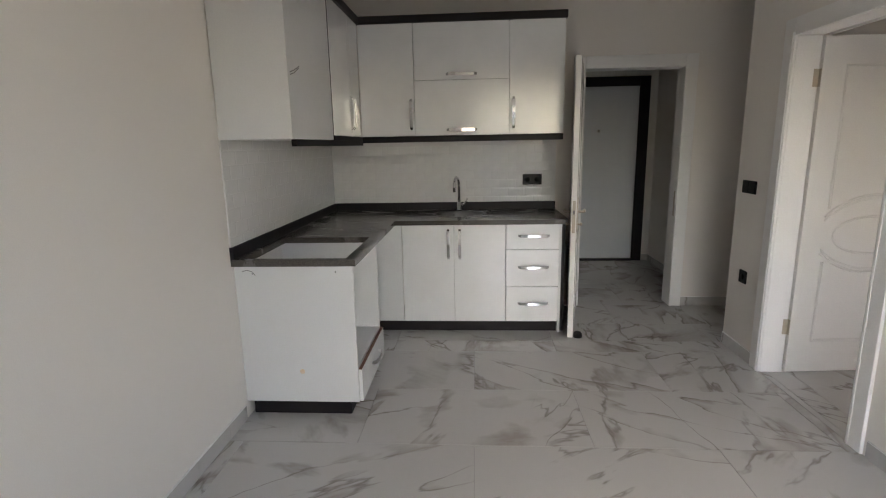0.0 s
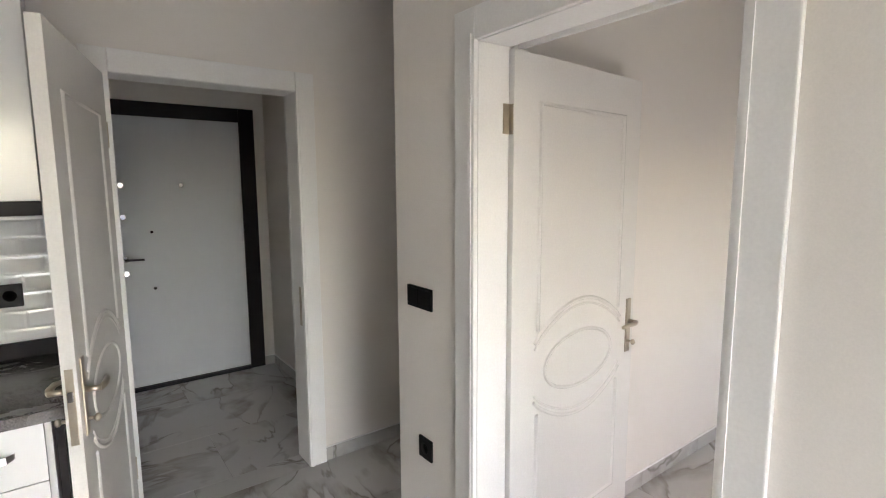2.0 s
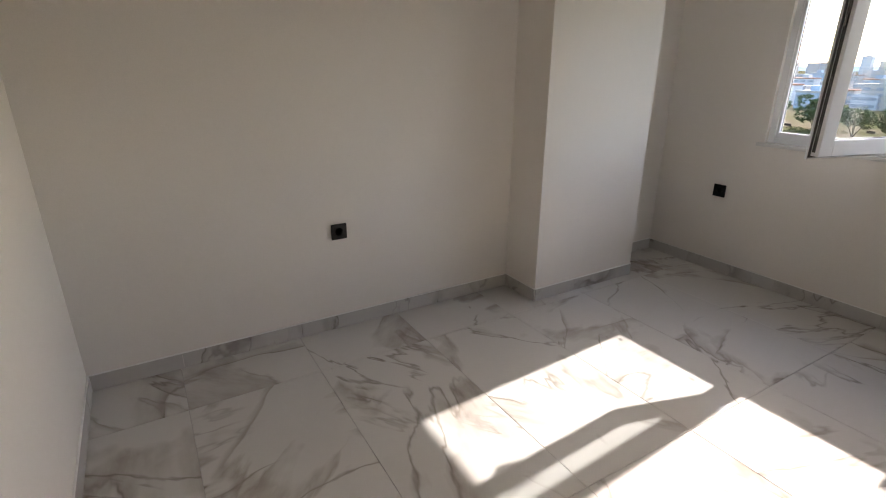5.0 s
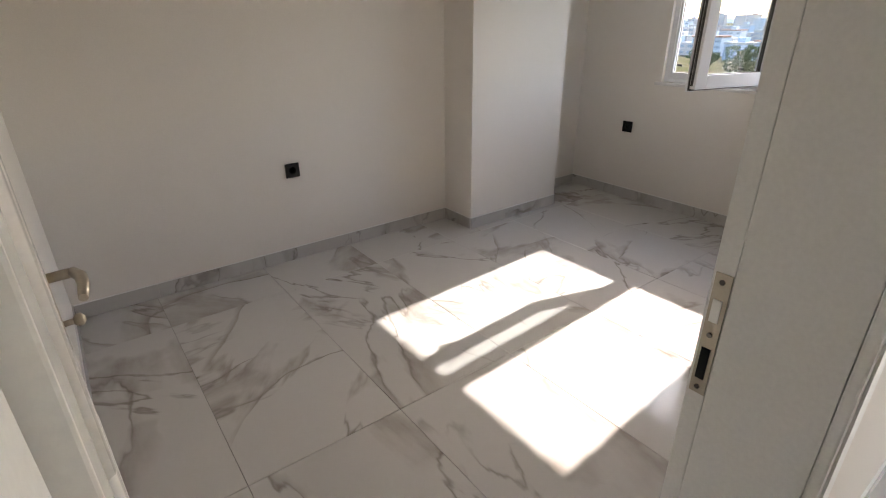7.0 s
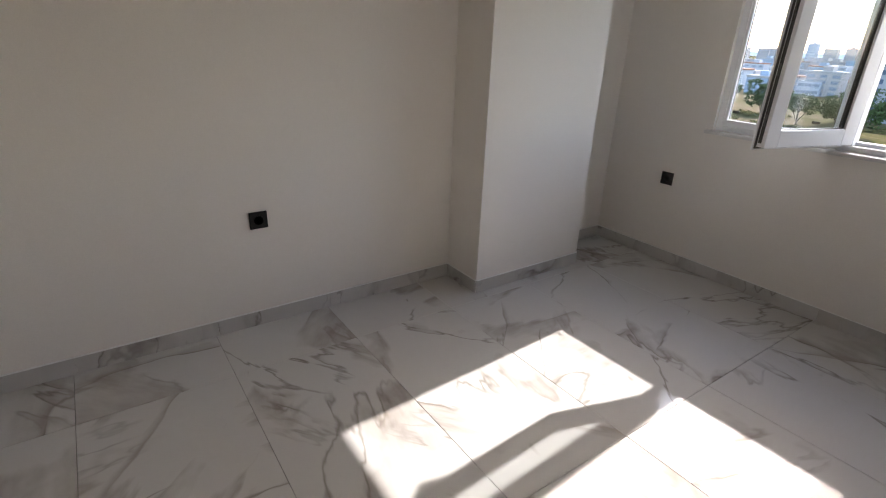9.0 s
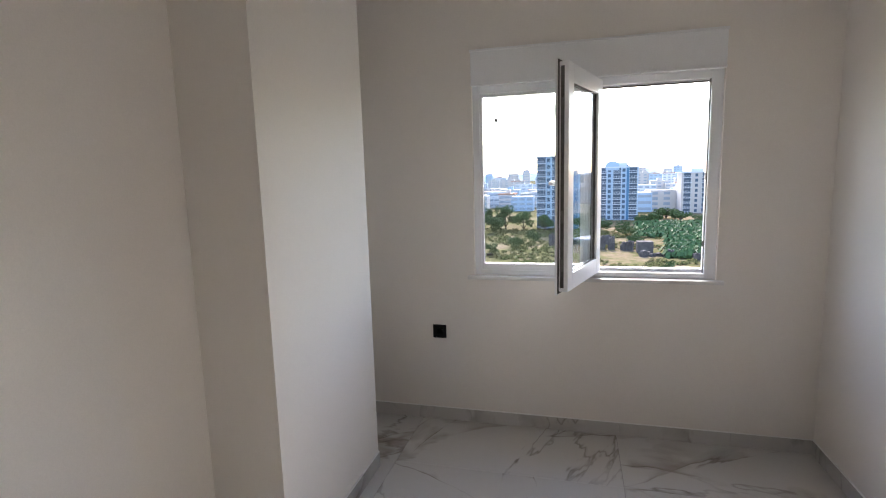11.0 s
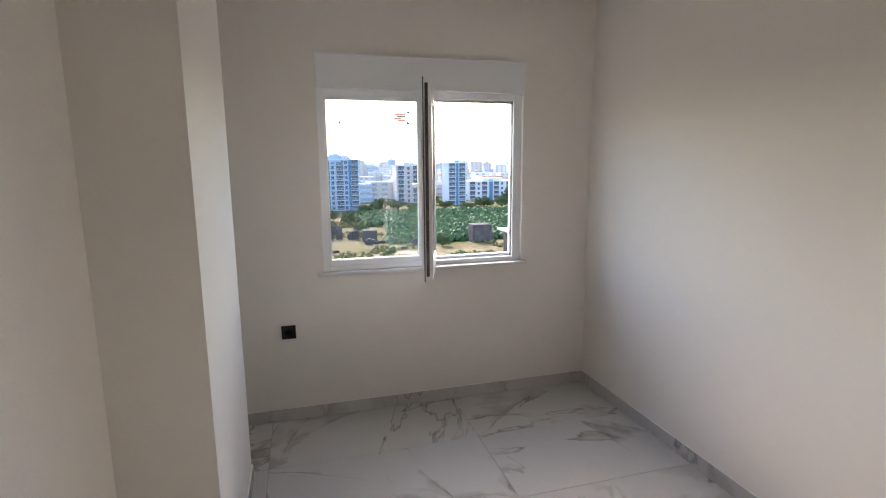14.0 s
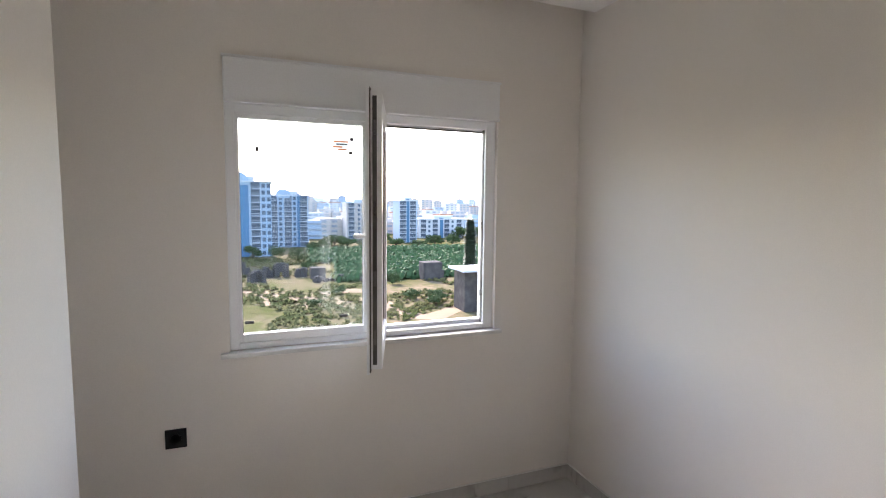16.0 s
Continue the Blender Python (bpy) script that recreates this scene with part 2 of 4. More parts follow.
def tube(bm, pts, r, n=10, caps=True):
    """A round tube along the points; r is one radius or one a point."""
    pts = [Vector(p) for p in pts]
    rings, side = [], None
    for i, p in enumerate(pts):
        d = (pts[min(i + 1, len(pts) - 1)] - pts[max(i - 1, 0)]).normalized()
        if side is None:
            side = d.orthogonal().normalized()
        side = (side - d * side.dot(d)).normalized()
        up = d.cross(side)
        rad = r[i] if isinstance(r, (list, tuple)) else r
        rings.append([bm.verts.new(p + (side * math.cos(a) + up * math.sin(a)) * rad) for a in (2 * math.pi * k / n for k in range(n))])
    for a, b in zip(rings, rings[1:]):
        for k in range(n):
            f = bm.faces.new((a[k], a[(k + 1) % n], b[(k + 1) % n], b[k]))
            f.smooth = True
    if caps:
        bm.faces.new(rings[0][::-1])
        bm.faces.new(rings[-1])
    return bm


def ridge(bm, pts, y, out, width, height):
    """A raised moulding on a leaf's face at y, along points (x, z)."""
    pts = [Vector((p[0], p[1])) for p in pts]
    prof = ((-0.5, 0.0), (-0.3, 0.8), (0.0, 1.0), (0.3, 0.8), (0.5, 0.0))
    closed = (pts[0] - pts[-1]).length < 1e-6
    rows = []
    count = len(pts) - 1 if closed else len(pts)
    for i in range(count):
        a = pts[(i - 1) % count] if closed else pts[max(i - 1, 0)]
        b = pts[(i + 1) % count] if closed else pts[min(i + 1, count - 1)]
        t = b - a
        t.normalize()
        nrm = Vector((-t.y, t.x))
        turn = 1.0
        if (closed or 0 < i < count - 1):
            t1 = (pts[i] - a).normalized()
            turn = 1.0 / max(0.5, abs(nrm.dot(Vector((-t1.y, t1.x)))))
        rows.append([bm.verts.new((pts[i].x + nrm.x * u * width * turn, y + out * h * height - out * 0.0005, pts[i].y + nrm.y * u * width * turn)) for u, h in prof])
    if not closed:
        bm.faces.new(rows[0])
        bm.faces.new(rows[-1])
    pairs = list(zip(rows, rows[1:])) + ([(rows[-1], rows[0])] if closed else [])
    for a, b in pairs:
        for k in range(4):
            f = bm.faces.new((a[k], a[k + 1], b[k + 1], b[k]))
            f.smooth = True
    return bm


def mesh_of(name, bm, material):
    bmesh.ops.recalc_face_normals(bm, faces=bm.faces)
    me = bpy.data.meshes.new(name)
    bm.to_mesh(me)
    bm.free()
    me.materials.append(material)
    return me


def part(name, bm, material, parent, label=""):
    ob = new(name, mesh_of(name, bm, material))
    ob.parent = parent
    return tagged(ob, label)


def piece(name, me, parent, m=None):
    ob = new(name, me)
    ob.parent = parent
    if m is not None:
        ob.matrix_local = m
    return ob


def thing(name, m, label, category, group="", kind=""):
    ob = new(name)
    ob.empty_display_size = 0.1
    ob.matrix_world = m
    return tagged(ob, label, category, group, kind)


def pierced(u, z, holes, t0, t1, along="x"):
    """A wall in one piece: u and z are its break lines, holes the open cells, t0 to t1 its thickness."""
    bm = bmesh.new()
    made = {}

    def at(i, j, k):
        if (i, j, k) not in made:
            t = (t0, t1)[k]
            made[i, j, k] = bm.verts.new((u[i], t, z[j]) if along == "x" else (t, u[i], z[j]))
        return made[i, j, k]

    cells = {(i, j) for i in range(len(u) - 1) for j in range(len(z) - 1)} - set(holes)
    for i, j in sorted(cells):
        for k in (0, 1):
            bm.faces.new([at(i + a, j + b, k) for a, b in ((0, 0), (1, 0), (1, 1), (0, 1))])
        for di, dj, a, b in ((-1, 0, (0, 0), (0, 1)), (1, 0, (1, 0), (1, 1)), (0, -1, (0, 0), (1, 0)), (0, 1, (0, 1), (1, 1))):
            if (i + di, j + dj) not in cells:
                bm.faces.new([at(i + a[0], j + a[1], 0), at(i + b[0], j + b[1], 0), at(i + b[0], j + b[1], 1), at(i + a[0], j + a[1], 1)])
    return bm


def setting(name, bm, material, label, category):
    return tagged(new(name, mesh_of(name, bm, material)), label, category, "", "structure")


# ---------------------------------------------------------------- the shell
CH = 2.67
setting("floor", boxes((-1.35, 5.1, -1.05, 6.8, -0.25, -0.011)), GROUT, "grey screed and grout under the polished floor tiles", "floor")
setting("wall_west", boxes((-1.32, -1.10, -1.05, 4.67, -0.25, 2.95)), PAINT, "plain cream painted living room wall", "wall")
DA0, DA1, DAH = 1.14, 1.965, 2.10
setting("wall_north", pierced((-1.32, DA0 - 0.02, DA1 + 0.02, 3.8), (-0.25, -0.012, DAH + 0.02, 2.95), [(1, 1)], 4.67, 4.82), PAINT, "cream painted wall behind the kitchen with a doorway to the hall", "wall")
DB0, DB1, DBH = 2.475, 3.275, 2.065
setting("wall_bedroom_west", boxes((2.04, 2.262, -1.05, 2.30, -0.25, 2.95)), PAINT, "cream painted partition wall of the bedroom", "wall")
setting("wall_bedroom_door", pierced((2.30, DB0 - 0.02, DB1 + 0.02, 3.412), (-0.25, -0.012, DBH + 0.02, 2.95), [(1, 1)], 2.04, 2.22, "y"), PAINT, "cream painted partition wall with the bedroom doorway", "wall")
setting("wall_bedroom_north", boxes((2.04, 5.08, 3.412, 3.786, -0.25, 2.95)), PAINT, "cream painted wall between bedroom and corridor", "wall")
setting("wall_bedroom_east", boxes((4.86, 5.08, -0.62, 3.412, -0.25, 2.95)), PAINT, "cream painted long bedroom wall", "wall")
setting("column", boxes((4.556, 4.86, 0.125, 1.012, -0.012, 2.70)), PAINT, "cream painted square pillar standing out of the bedroom wall", "column")
WX0, WX1, WZ0, WZ1 = 2.78, 4.12, 0.945, 2.265
setting("wall_bedroom_south", pierced((2.262, WX0, WX1, 4.86), (-0.25, WZ0, WZ1, 2.95), [(1, 1)], -0.62, -0.473), PAINT, "cream painted outer wall with the bedroom window opening", "wall")
GX0, GX1, GH = 0.22, 1.93, 2.42
setting("wall_living_south", pierced((-1.10, GX0, GX1, 2.04), (-0.25, -0.012, GH, 2.95), [(1, 1)], -1.05, -0.80), PAINT, "cream painted outer wall with wide balcony doors", "wall")
setting("wall_corridor_end", boxes((3.6, 3.8, 3.786, 4.67, -0.25, 2.95)), PAINT, "cream painted wall closing the corridor", "wall")
setting("wall_hall_east", boxes((2.38, 2.58, 4.82, 6.62, -0.25, 2.95)), PAINT, "cream painted entrance hall wall", "wall")
setting("wall_hall_west", boxes((0.80, 1.0, 4.82, 6.62, -0.25, 2.95)), PAINT, "cream painted entrance hall wall", "wall")
setting("wall_hall_north", boxes((0.80, 2.58, 6.62, 6.82, -0.25, 2.95), (1.0, 1.085, 6.515, 6.62, -0.012, 2.95), (2.29, 2.38, 6.515, 6.62, -0.012, 2.95), (1.085, 2.29, 6.515, 6.62, 2.255, 2.95)), PAINT, "cream painted wall round the entrance door", "wall")
setting("ceiling_living", boxes((-1.10, 2.04, -0.80, 4.67, 2.86, 2.94), (2.04, 3.6, 3.786, 4.67, 2.86, 2.94)), CEIL, "white painted living room ceiling", "ceiling")
setting("ceiling_hall", boxes((1.0, 2.38, 4.82, 6.62, CH, 2.80)), CEIL, "white painted hall ceiling", "ceiling")
setting("ceiling_bedroom", boxes((2.22, 4.86, -0.37, 3.412, CH, 2.86), (2.255, 4.86, -0.473, -0.37, 2.82, 2.90)), CEIL, "white suspended bedroom ceiling with a curtain recess", "ceiling")
setting("roof", boxes((-1.32, 5.08, -1.05, 6.82, 2.95, 3.1)), CONCRETE, "concrete slab above the flat", "roof")
# unseen slab, added to keep direct sun off the kitchen end of the floor
setting("sun_cutting_slab", boxes((-1.32, 2.10, -1.98, -1.06, 2.88, 3.08)), CONCRETE, "unseen concrete slab added over the balcony doors to cut the sun", "balcony")
setting("building_below", boxes((-1.32, 5.08, -0.62, 6.82, -18.5, -0.26)), CONCRETE, "rendered lower storeys of the block", "building")


# ---------------------------------------------------------------- door sets
def door_lining(name, m, w, h, depth, label, rebate=0.0):
    """Lining and casing of a doorway: x across the opening, y through the wall (0 is the near face), z up.
    rebate: how far the lining on the hinge side and at the head stops short of the far face, to take the leaf."""
    t = thing(name, m, label, "door frame", "", "structure")
    c = 0.1
    for side in (-1, 1):
        xs = sorted((0.0 if side < 0 else w, -0.018 if side < 0 else w + 0.018))
        part("jamb", boxes((xs[0], xs[1], 0.0005, depth - (rebate if rebate and side < 0 else 0.0145), 0.0, h), bevel=0.002), FRAMEWHITE, t)
        for y0, y1 in ((-0.018, 0.0), (depth, depth + 0.018)):
            xs2 = sorted((-c if side < 0 else w, 0.0 if side < 0 else w + c))
            inner = 0.0 if side < 0 else w
            if y0 < 0:
                bm = boxes((xs2[0], xs2[1], y0, y1, 0.0, h + c), bevel=0.004)
            else:
                lip, far_edge = inner + side * 0.0185, inner + side * c
                bm = boxes((*sorted((lip, far_edge)), y0 + 0.0015, y1, 0.0, h + c), bevel=0.003)
                if not rebate or side > 0:
                    box(bm, *sorted((inner, lip - side * 0.0003)), y0 - 0.014, y1, 0.0, h + c, 0.002)
            near = y0 if y0 < 0 else y1
            out = -1 if y0 < 0 else 1
            box(bm, inner + side * 0.012, inner + side * 0.022, *sorted((near, near + out * 0.004)), 0.0, h + 0.02)
            part("casing", bm, FRAMEWHITE, t)
    part("head", boxes((-0.018, w + 0.018, 0.004, depth - max(0.004, rebate), h, h + 0.018)), FRAMEWHITE, t)
    for y0, y1 in ((-0.018, 0.0), (depth, depth + 0.018)):
        part("casing", boxes((0.002, w - 0.002, y0 + (0.0015 if y0 >= 0 else 0), y1 - (0.0015 if y0 < 0 else 0), h, h + c), bevel=0.004), FRAMEWHITE, t)
    return t


def handle_set(parent, x, z, y, out, toward):
    """Nickel back plate with a lever and a key, on the face at y."""
    plate = bmesh.new()
    box(plate, x - 0.019, x + 0.019, *sorted((y, y + out * 0.007)), z - 0.145, z + 0.105, bevel=0.003)
    pl = part("handle_plate", plate, NICKEL, parent, "brushed nickel handle plate")
    bm = bmesh.new()
    tube(bm, [(x, y + out * 0.005, z), (x, y + out * 0.05, z)], 0.0095)
    tube(bm, [(x, y + out * 0.046, z), (x + toward * 0.03, y + out * 0.054, z + 0.001), (x + toward * 0.075, y + out * 0.052, z + 0.002), (x + toward * 0.115, y + out * 0.044, z - 0.004)], [0.010, 0.0105, 0.0095, 0.0075])
    part("lever", bm, NICKEL, pl)
    bm = bmesh.new()
    tube(bm, [(x, y + out * 0.004, z - 0.095), (x, y + out * 0.022, z - 0.095)], 0.006)
    tube(bm, [(x, y + out * 0.022, z - 0.095), (x, y + out * 0.028, z - 0.095), (x, y + out * 0.036, z - 0.095), (x, y + out * 0.042, z - 0.095)], [0.006, 0.013, 0.013, 0.005])
    part("key_knob", bm, NICKEL, pl)


def door_leaf(name, m, w, h, label):
    """A moulded leaf hinged at x = 0; thickness from y = 0 to 0.04."""
    t = thing(name, m, label, "door", "interior doors")
    th = 0.04
    part("leaf", boxes((0.0, w, 0.0, th, 0.008, h), bevel=0.0025), DOORWHITE, t)
    x0, x1, cx = 0.148, w - 0.14, w / 2
    for y, out in ((0.0, -1), (th, 1)):
        swing = [(x0 - 0.02 + (x1 - x0 + 0.04) * k / 20, math.sin(math.pi * k / 20) ** 0.8) for k in range(21)]
        bm = bmesh.new()
        ridge(bm, [(x0, 1.065), (x0, 1.895), (x1, 1.895), (x1, 1.065)], y, out, 0.019, 0.008)
        ridge(bm, [(x, 1.018 + 0.13 * u) for x, u in swing], y, out, 0.017, 0.008)
        ridge(bm, [(x, 0.994 + 0.13 * u) for x, u in swing], y, out, 0.010, 0.004)
        part("upper_panel_moulding", bm, DOORWHITE, t)
        bm = bmesh.new()
        ridge(bm, [(cx + 0.235 * math.cos(a), 0.90 + 0.115 * math.sin(a)) for a in (2 * math.pi * k / 40 for k in range(40))] + [(cx + 0.235, 0.90)], y, out, 0.015, 0.007)
        part("oval_moulding", bm, DOORWHITE, t)
        bm = bmesh.new()
        ridge(bm, [(x, 0.79 - 0.125 * u) for x, u in swing], y, out, 0.016, 0.007)
        ridge(bm, [(x, 0.814 - 0.125 * u) for x, u in swing], y, out, 0.010, 0.004)
        ridge(bm, [(x0, 0.735), (x0, 0.22), (x1, 0.22), (x1, 0.735)], y, out, 0.019, 0.008)
        part("lower_panel_moulding", bm, DOORWHITE, t)
        handle_set(t, w - 0.05, 0.985, y, out, -1)
    lock = boxes((w - 0.001, w + 0.002, 0.009, 0.031, 0.83, 1.07), bevel=0.001)
    lk = part("lock_plate", lock, NICKEL, t, "nickel lock plate in the door's edge")
    part("latch", boxes((w, w + 0.011, 0.013, 0.027, 0.97, 1.0), bevel=0.002), STEEL, lk)
    for hz in (0.31, 1.83):
        bm = boxes((-0.0026, -0.0002, 0.003, 0.037, hz - 0.05, hz + 0.05))
        tube(bm, [(-0.007, 0.037, hz - 0.053), (-0.007, 0.037, hz + 0.053)], 0.006)
        part("hinge", bm, NICKEL, t, "nickel butt hinge")
    return t


door_lining("door_frame", pose(DA0, 4.67, 0), DA1 - DA0, DAH, 0.15, "satin white moulded frame of the hall doorway")
fb = door_lining("door_frame", pose(2.04, DB1, 0, 0, 0, -90), DB1 - DB0, DBH, 0.18, "satin white moulded frame of the bedroom doorway", 0.042)
for hz in (0.31, 1.83):
    part("hinge_plate", boxes((0.0, 0.0022, 0.110, 0.1375, hz - 0.05, hz + 0.05)), NICKEL, fb, "nickel hinge plate on the jamb")
bm = boxes((DB1 - DB0 - 0.0025, DB1 - DB0 + 0.002, 0.1665, 0.1925, 0.815, 1.04))
strike = part("strike_plate", bm, NICKEL, fb, "nickel strike plate let into the jamb")
part("strike_hole", boxes((DB1 - DB0 - 0.0045, DB1 - DB0 - 0.002, 0.173, 0.187, 0.845, 0.905)), BLACKPLASTIC, strike)
part("strike_hole", boxes((DB1 - DB0 - 0.0045, DB1 - DB0 - 0.002, 0.173, 0.187, 0.955, 0.995)), FRAMEWHITE, strike)
for sz in (0.828, 0.93, 1.026):
    part("screw", tube(bmesh.new(), [(DB1 - DB0 - 0.001, 0.180, sz), (DB1 - DB0 - 0.0045, 0.180, sz)], 0.0045, 8), STEEL, strike)
part("strike_plate", boxes((DA1 - DA0 - 0.0025, DA1 - DA0 + 0.002, 0.02, 0.046, 0.83, 1.05)), NICKEL, [o for o in scene.objects if o.name == "door_frame"][0], "nickel strike plate let into the jamb")
door_leaf("interior_door", pose(2.186, 3.258, 0, 0, 0, 4.5), 0.856, 2.060, "white moulded bedroom door with oval panel, standing wide open")
hinge_a = Vector((1.080, 4.630))
free_a = Vector((0.900, 3.845))
ang = math.degrees(math.atan2(free_a.y - hinge_a.y, free_a.x - hinge_a.x))
door_leaf("interior_door", pose(1.080, 4.630, 0, 0, 0, ang), 0.81, 2.085, "white moulded hall door with oval panel, standing wide open")

# entrance door at the end of the hall
ent = thing("entrance_door", pose(1.085, 6.5, 0), "pale grey steel entrance door in a wide black frame, closed", "door", "", "")
part("leaf", boxes((0.12, 1.085, 0.02, 0.07, 0.03, 2.14), bevel=0.003), STEELDOOR, ent)
for b in ((0.0, 0.122, 0, 0.11, 0, 2.25), (1.083, 1.205, 0, 0.11, 0, 2.25)):
    part("frame_post", boxes(b, bevel=0.004), BLACKTRIM, ent, "black steel frame")
part("frame_head", boxes((0.124, 1.081, 0.001, 0.11, 2.138, 2.25), bevel=0.004), BLACKTRIM, ent)
part("threshold", boxes((0.124, 1.081, -0.01, 0.11, 0, 0.028), bevel=0.003), BLACKTRIM, ent)


def disc(x, z, r, depth, y=0.02):
    return tube(bmesh.new(), [(x, y, z), (x, y - depth * 0.7, z), (x, y - depth, z)], [r, r, r * 0.75], 16)


part("peephole", disc(0.618, 1.62, 0.019, 0.012), CHROME, ent, "chrome peephole")
part("lock_rosette", disc(0.205, 1.62, 0.024, 0.014), CHROME, ent)
part("lock_rosette", disc(0.205, 1.38, 0.024, 0.014), CHROME, ent)
ros = part("lever_rosette", disc(0.2, 1.055, 0.026, 0.012), CHROME, ent)
part("lever", tube(bmesh.new(), [(0.2, 0.012, 1.055), (0.2, -0.035, 1.055), (0.225, -0.045, 1.055), (0.32, -0.045, 1.052)], 0.009), BLACKPLASTIC, ros, "dark lever handle")
part("lock_rosette", disc(0.2, 0.945, 0.024, 0.012), CHROME, ent)
part("bolt_cap", disc(0.39, 1.257, 0.011, 0.006), BLACKPLASTIC, ent)
part("bolt_cap", disc(0.385, 0.81, 0.011, 0.006), BLACKPLASTIC, ent)


# ---------------------------------------------------------------- windows
def frame_ring(x0, x1, z0, z1, y0, y1, wl, wr, wb, wt, bevel=0.004):
    """Four mitre-less members round an opening, as one mesh."""
    return boxes((x0, x0 + wl, y0, y1, z0, z1), (x1 - wr, x1, y0, y1, z0, z1), (x0 + wl, x1 - wr, y0, y1, z0, z0 + wb), (x0 + wl, x1 - wr, y0, y1, z1 - wt, z1), bevel=bevel)


win = thing("window_1", pose(0, 0, 0), "white plastic window with one fixed pane and one casement swung inward", "window", "", "structure")
FZ0, FZ1 = 0.954, 2.072
MX0, MX1 = 3.39, 3.475
part("window_frame", boxes((WX0, WX0 + 0.058, -0.575, -0.500, FZ0, FZ1), (WX1 - 0.04, WX1, -0.575, -0.500, FZ0, FZ1), (WX0 + 0.058, WX1 - 0.04, -0.575, -0.500, FZ0, FZ0 + 0.030), (WX0 + 0.058, WX1 - 0.04, -0.575, -0.500, FZ1 - 0.042, FZ1), (MX0, MX1, -0.574, -0.501, FZ0 + 0.030, FZ1 - 0.042), bevel=0.004), PVC, win)
part("glazing_bead", frame_ring(MX1, WX1 - 0.04, FZ0 + 0.030, FZ1 - 0.042, -0.530, -0.508, 0.024, 0.016, 0.040, 0.018, 0.003), PVC, win)
part("gasket", frame_ring(MX1 + 0.022, WX1 - 0.054, FZ0 + 0.068, FZ1 - 0.058, -0.532, -0.526, 0.004, 0.004, 0.004, 0.004, 0), GASKET, win)
part("pane", boxes((MX1 + 0.004, WX1 - 0.044, -0.552, -0.534, FZ0 + 0.049, FZ1 - 0.046)), PANE, win)
part("rebate_strip", boxes((WX0 + 0.058, MX0, -0.574, -0.538, FZ1 - 0.053, FZ1 - 0.0425), (WX0 + 0.058, MX0, -0.574, -0.538, FZ0 + 0.0305, FZ0 + 0.050), bevel=0.002), PVC, win)
for b in ((WX0 + 0.058, WX0 + 0.062, -0.535, -0.515, FZ0 + 0.030, FZ1 - 0.042), (WX0 + 0.063, MX0 - 0.001, -0.5375, -0.532, FZ1 - 0.056, FZ1 - 0.050)):
    part("gasket", boxes(b), GASKET, win)
for z in (1.15, 1.52, 1.9):
    part("striker", boxes((WX0 + 0.062, WX0 + 0.067, -0.531, -0.519, z - 0.018, z + 0.018), bevel=0.0015), STEEL, win)
part("window_sill", boxes((WX0 - 0.035, WX1 + 0.04, -0.500, -0.445, 0.931, 0.953), bevel=0.004), SILL, win, "white marble sill")
part("outer_sill", boxes((WX0, WX1, -0.66, -0.575, 0.93, 0.955)), SILL, win)

# roller shutter box above the window
rb = thing("roller_shutter_box", pose(WX0 - 0.0, -0.455, 2.074), "white plastic roller shutter box above the window", "shutter box")
part("cover", boxes((0.0, WX1 - WX0, -0.10, 0.0, 0.0, 0.188), bevel=0.006), PVC, rb)
part("top_strip", boxes((-0.004, WX1 - WX0 + 0.004, -0.017, 0.006, 0.184, 0.196), bevel=0.002), PVC, rb)
part("bottom_strip", boxes((0.0, WX1 - WX0, -0.02, 0.006, -0.004, 0.008), bevel=0.002), PVC, rb)

# casement swung into the room, hinged on the mullion
SW, SH0, SH1 = 0.60, 0.992, 2.055
hx, hy = 3.425, -0.492
s_ang = math.degrees(math.atan2(0.105 - hy, 3.604 - hx))
sash = thing("casement", pose(hx, hy, 0, 0, 0, s_ang), "white plastic casement standing open into the bedroom", "window sash")
part("sash_frame", frame_ring(0.0, SW, SH0, SH1, -0.008, 0.040, 0.082, 0.082, 0.082, 0.082, 0.004), PVC, sash)
part("overlap_lip", pierced((-0.012, 0.018, SW - 0.014, SW + 0.016), (SH0 - 0.016, SH0 + 0.014, SH1 - 0.014, SH1 + 0.016), [(1, 1)], -0.019, -0.0085), PVC, sash)
part("hardware_groove", boxes((SW + 0.0005, SW + 0.004, 0.004, 0.020, SH0 + 0.02, SH1 - 0.02)), GASKET, sash, "dark grey hardware channel in the sash edge")
part("gasket", frame_ring(-0.006, SW + 0.010, SH0 - 0.010, SH1 + 0.010, -0.0082, -0.003, 0.01, 0.01, 0.01, 0.01, 0), GASKET, sash)
part("inner_gasket", frame_ring(0.080, SW - 0.080, SH0 + 0.080, SH1 - 0.080, 0.004, 0.028, 0.006, 0.006, 0.006, 0.006, 0), GASKET, sash)
part("pane", boxes((0.083, SW - 0.083, 0.009, 0.023, SH0 + 0.083, SH1 - 0.083)), PANE, sash)
for z in (1.12, 1.35, 1.62, 1.92):
    part("locking_cam", boxes((SW + 0.004, SW + 0.008, 0.007, 0.017, z - 0.028, z + 0.028), bevel=0.001), STEEL, sash)
hb = boxes((SW - 0.058, SW - 0.028, -0.027, -0.0192, 1.475, 1.545), bevel=0.003)
tube(hb, [(SW - 0.043, -0.022, 1.51), (SW - 0.043, -0.055, 1.51), (SW - 0.053, -0.064, 1.509), (SW - 0.10, -0.066, 1.505), (SW - 0.15, -0.062, 1.498)], [0.010, 0.010, 0.0105, 0.010, 0.008])
part("handle", hb, PVC, sash, "white window handle")

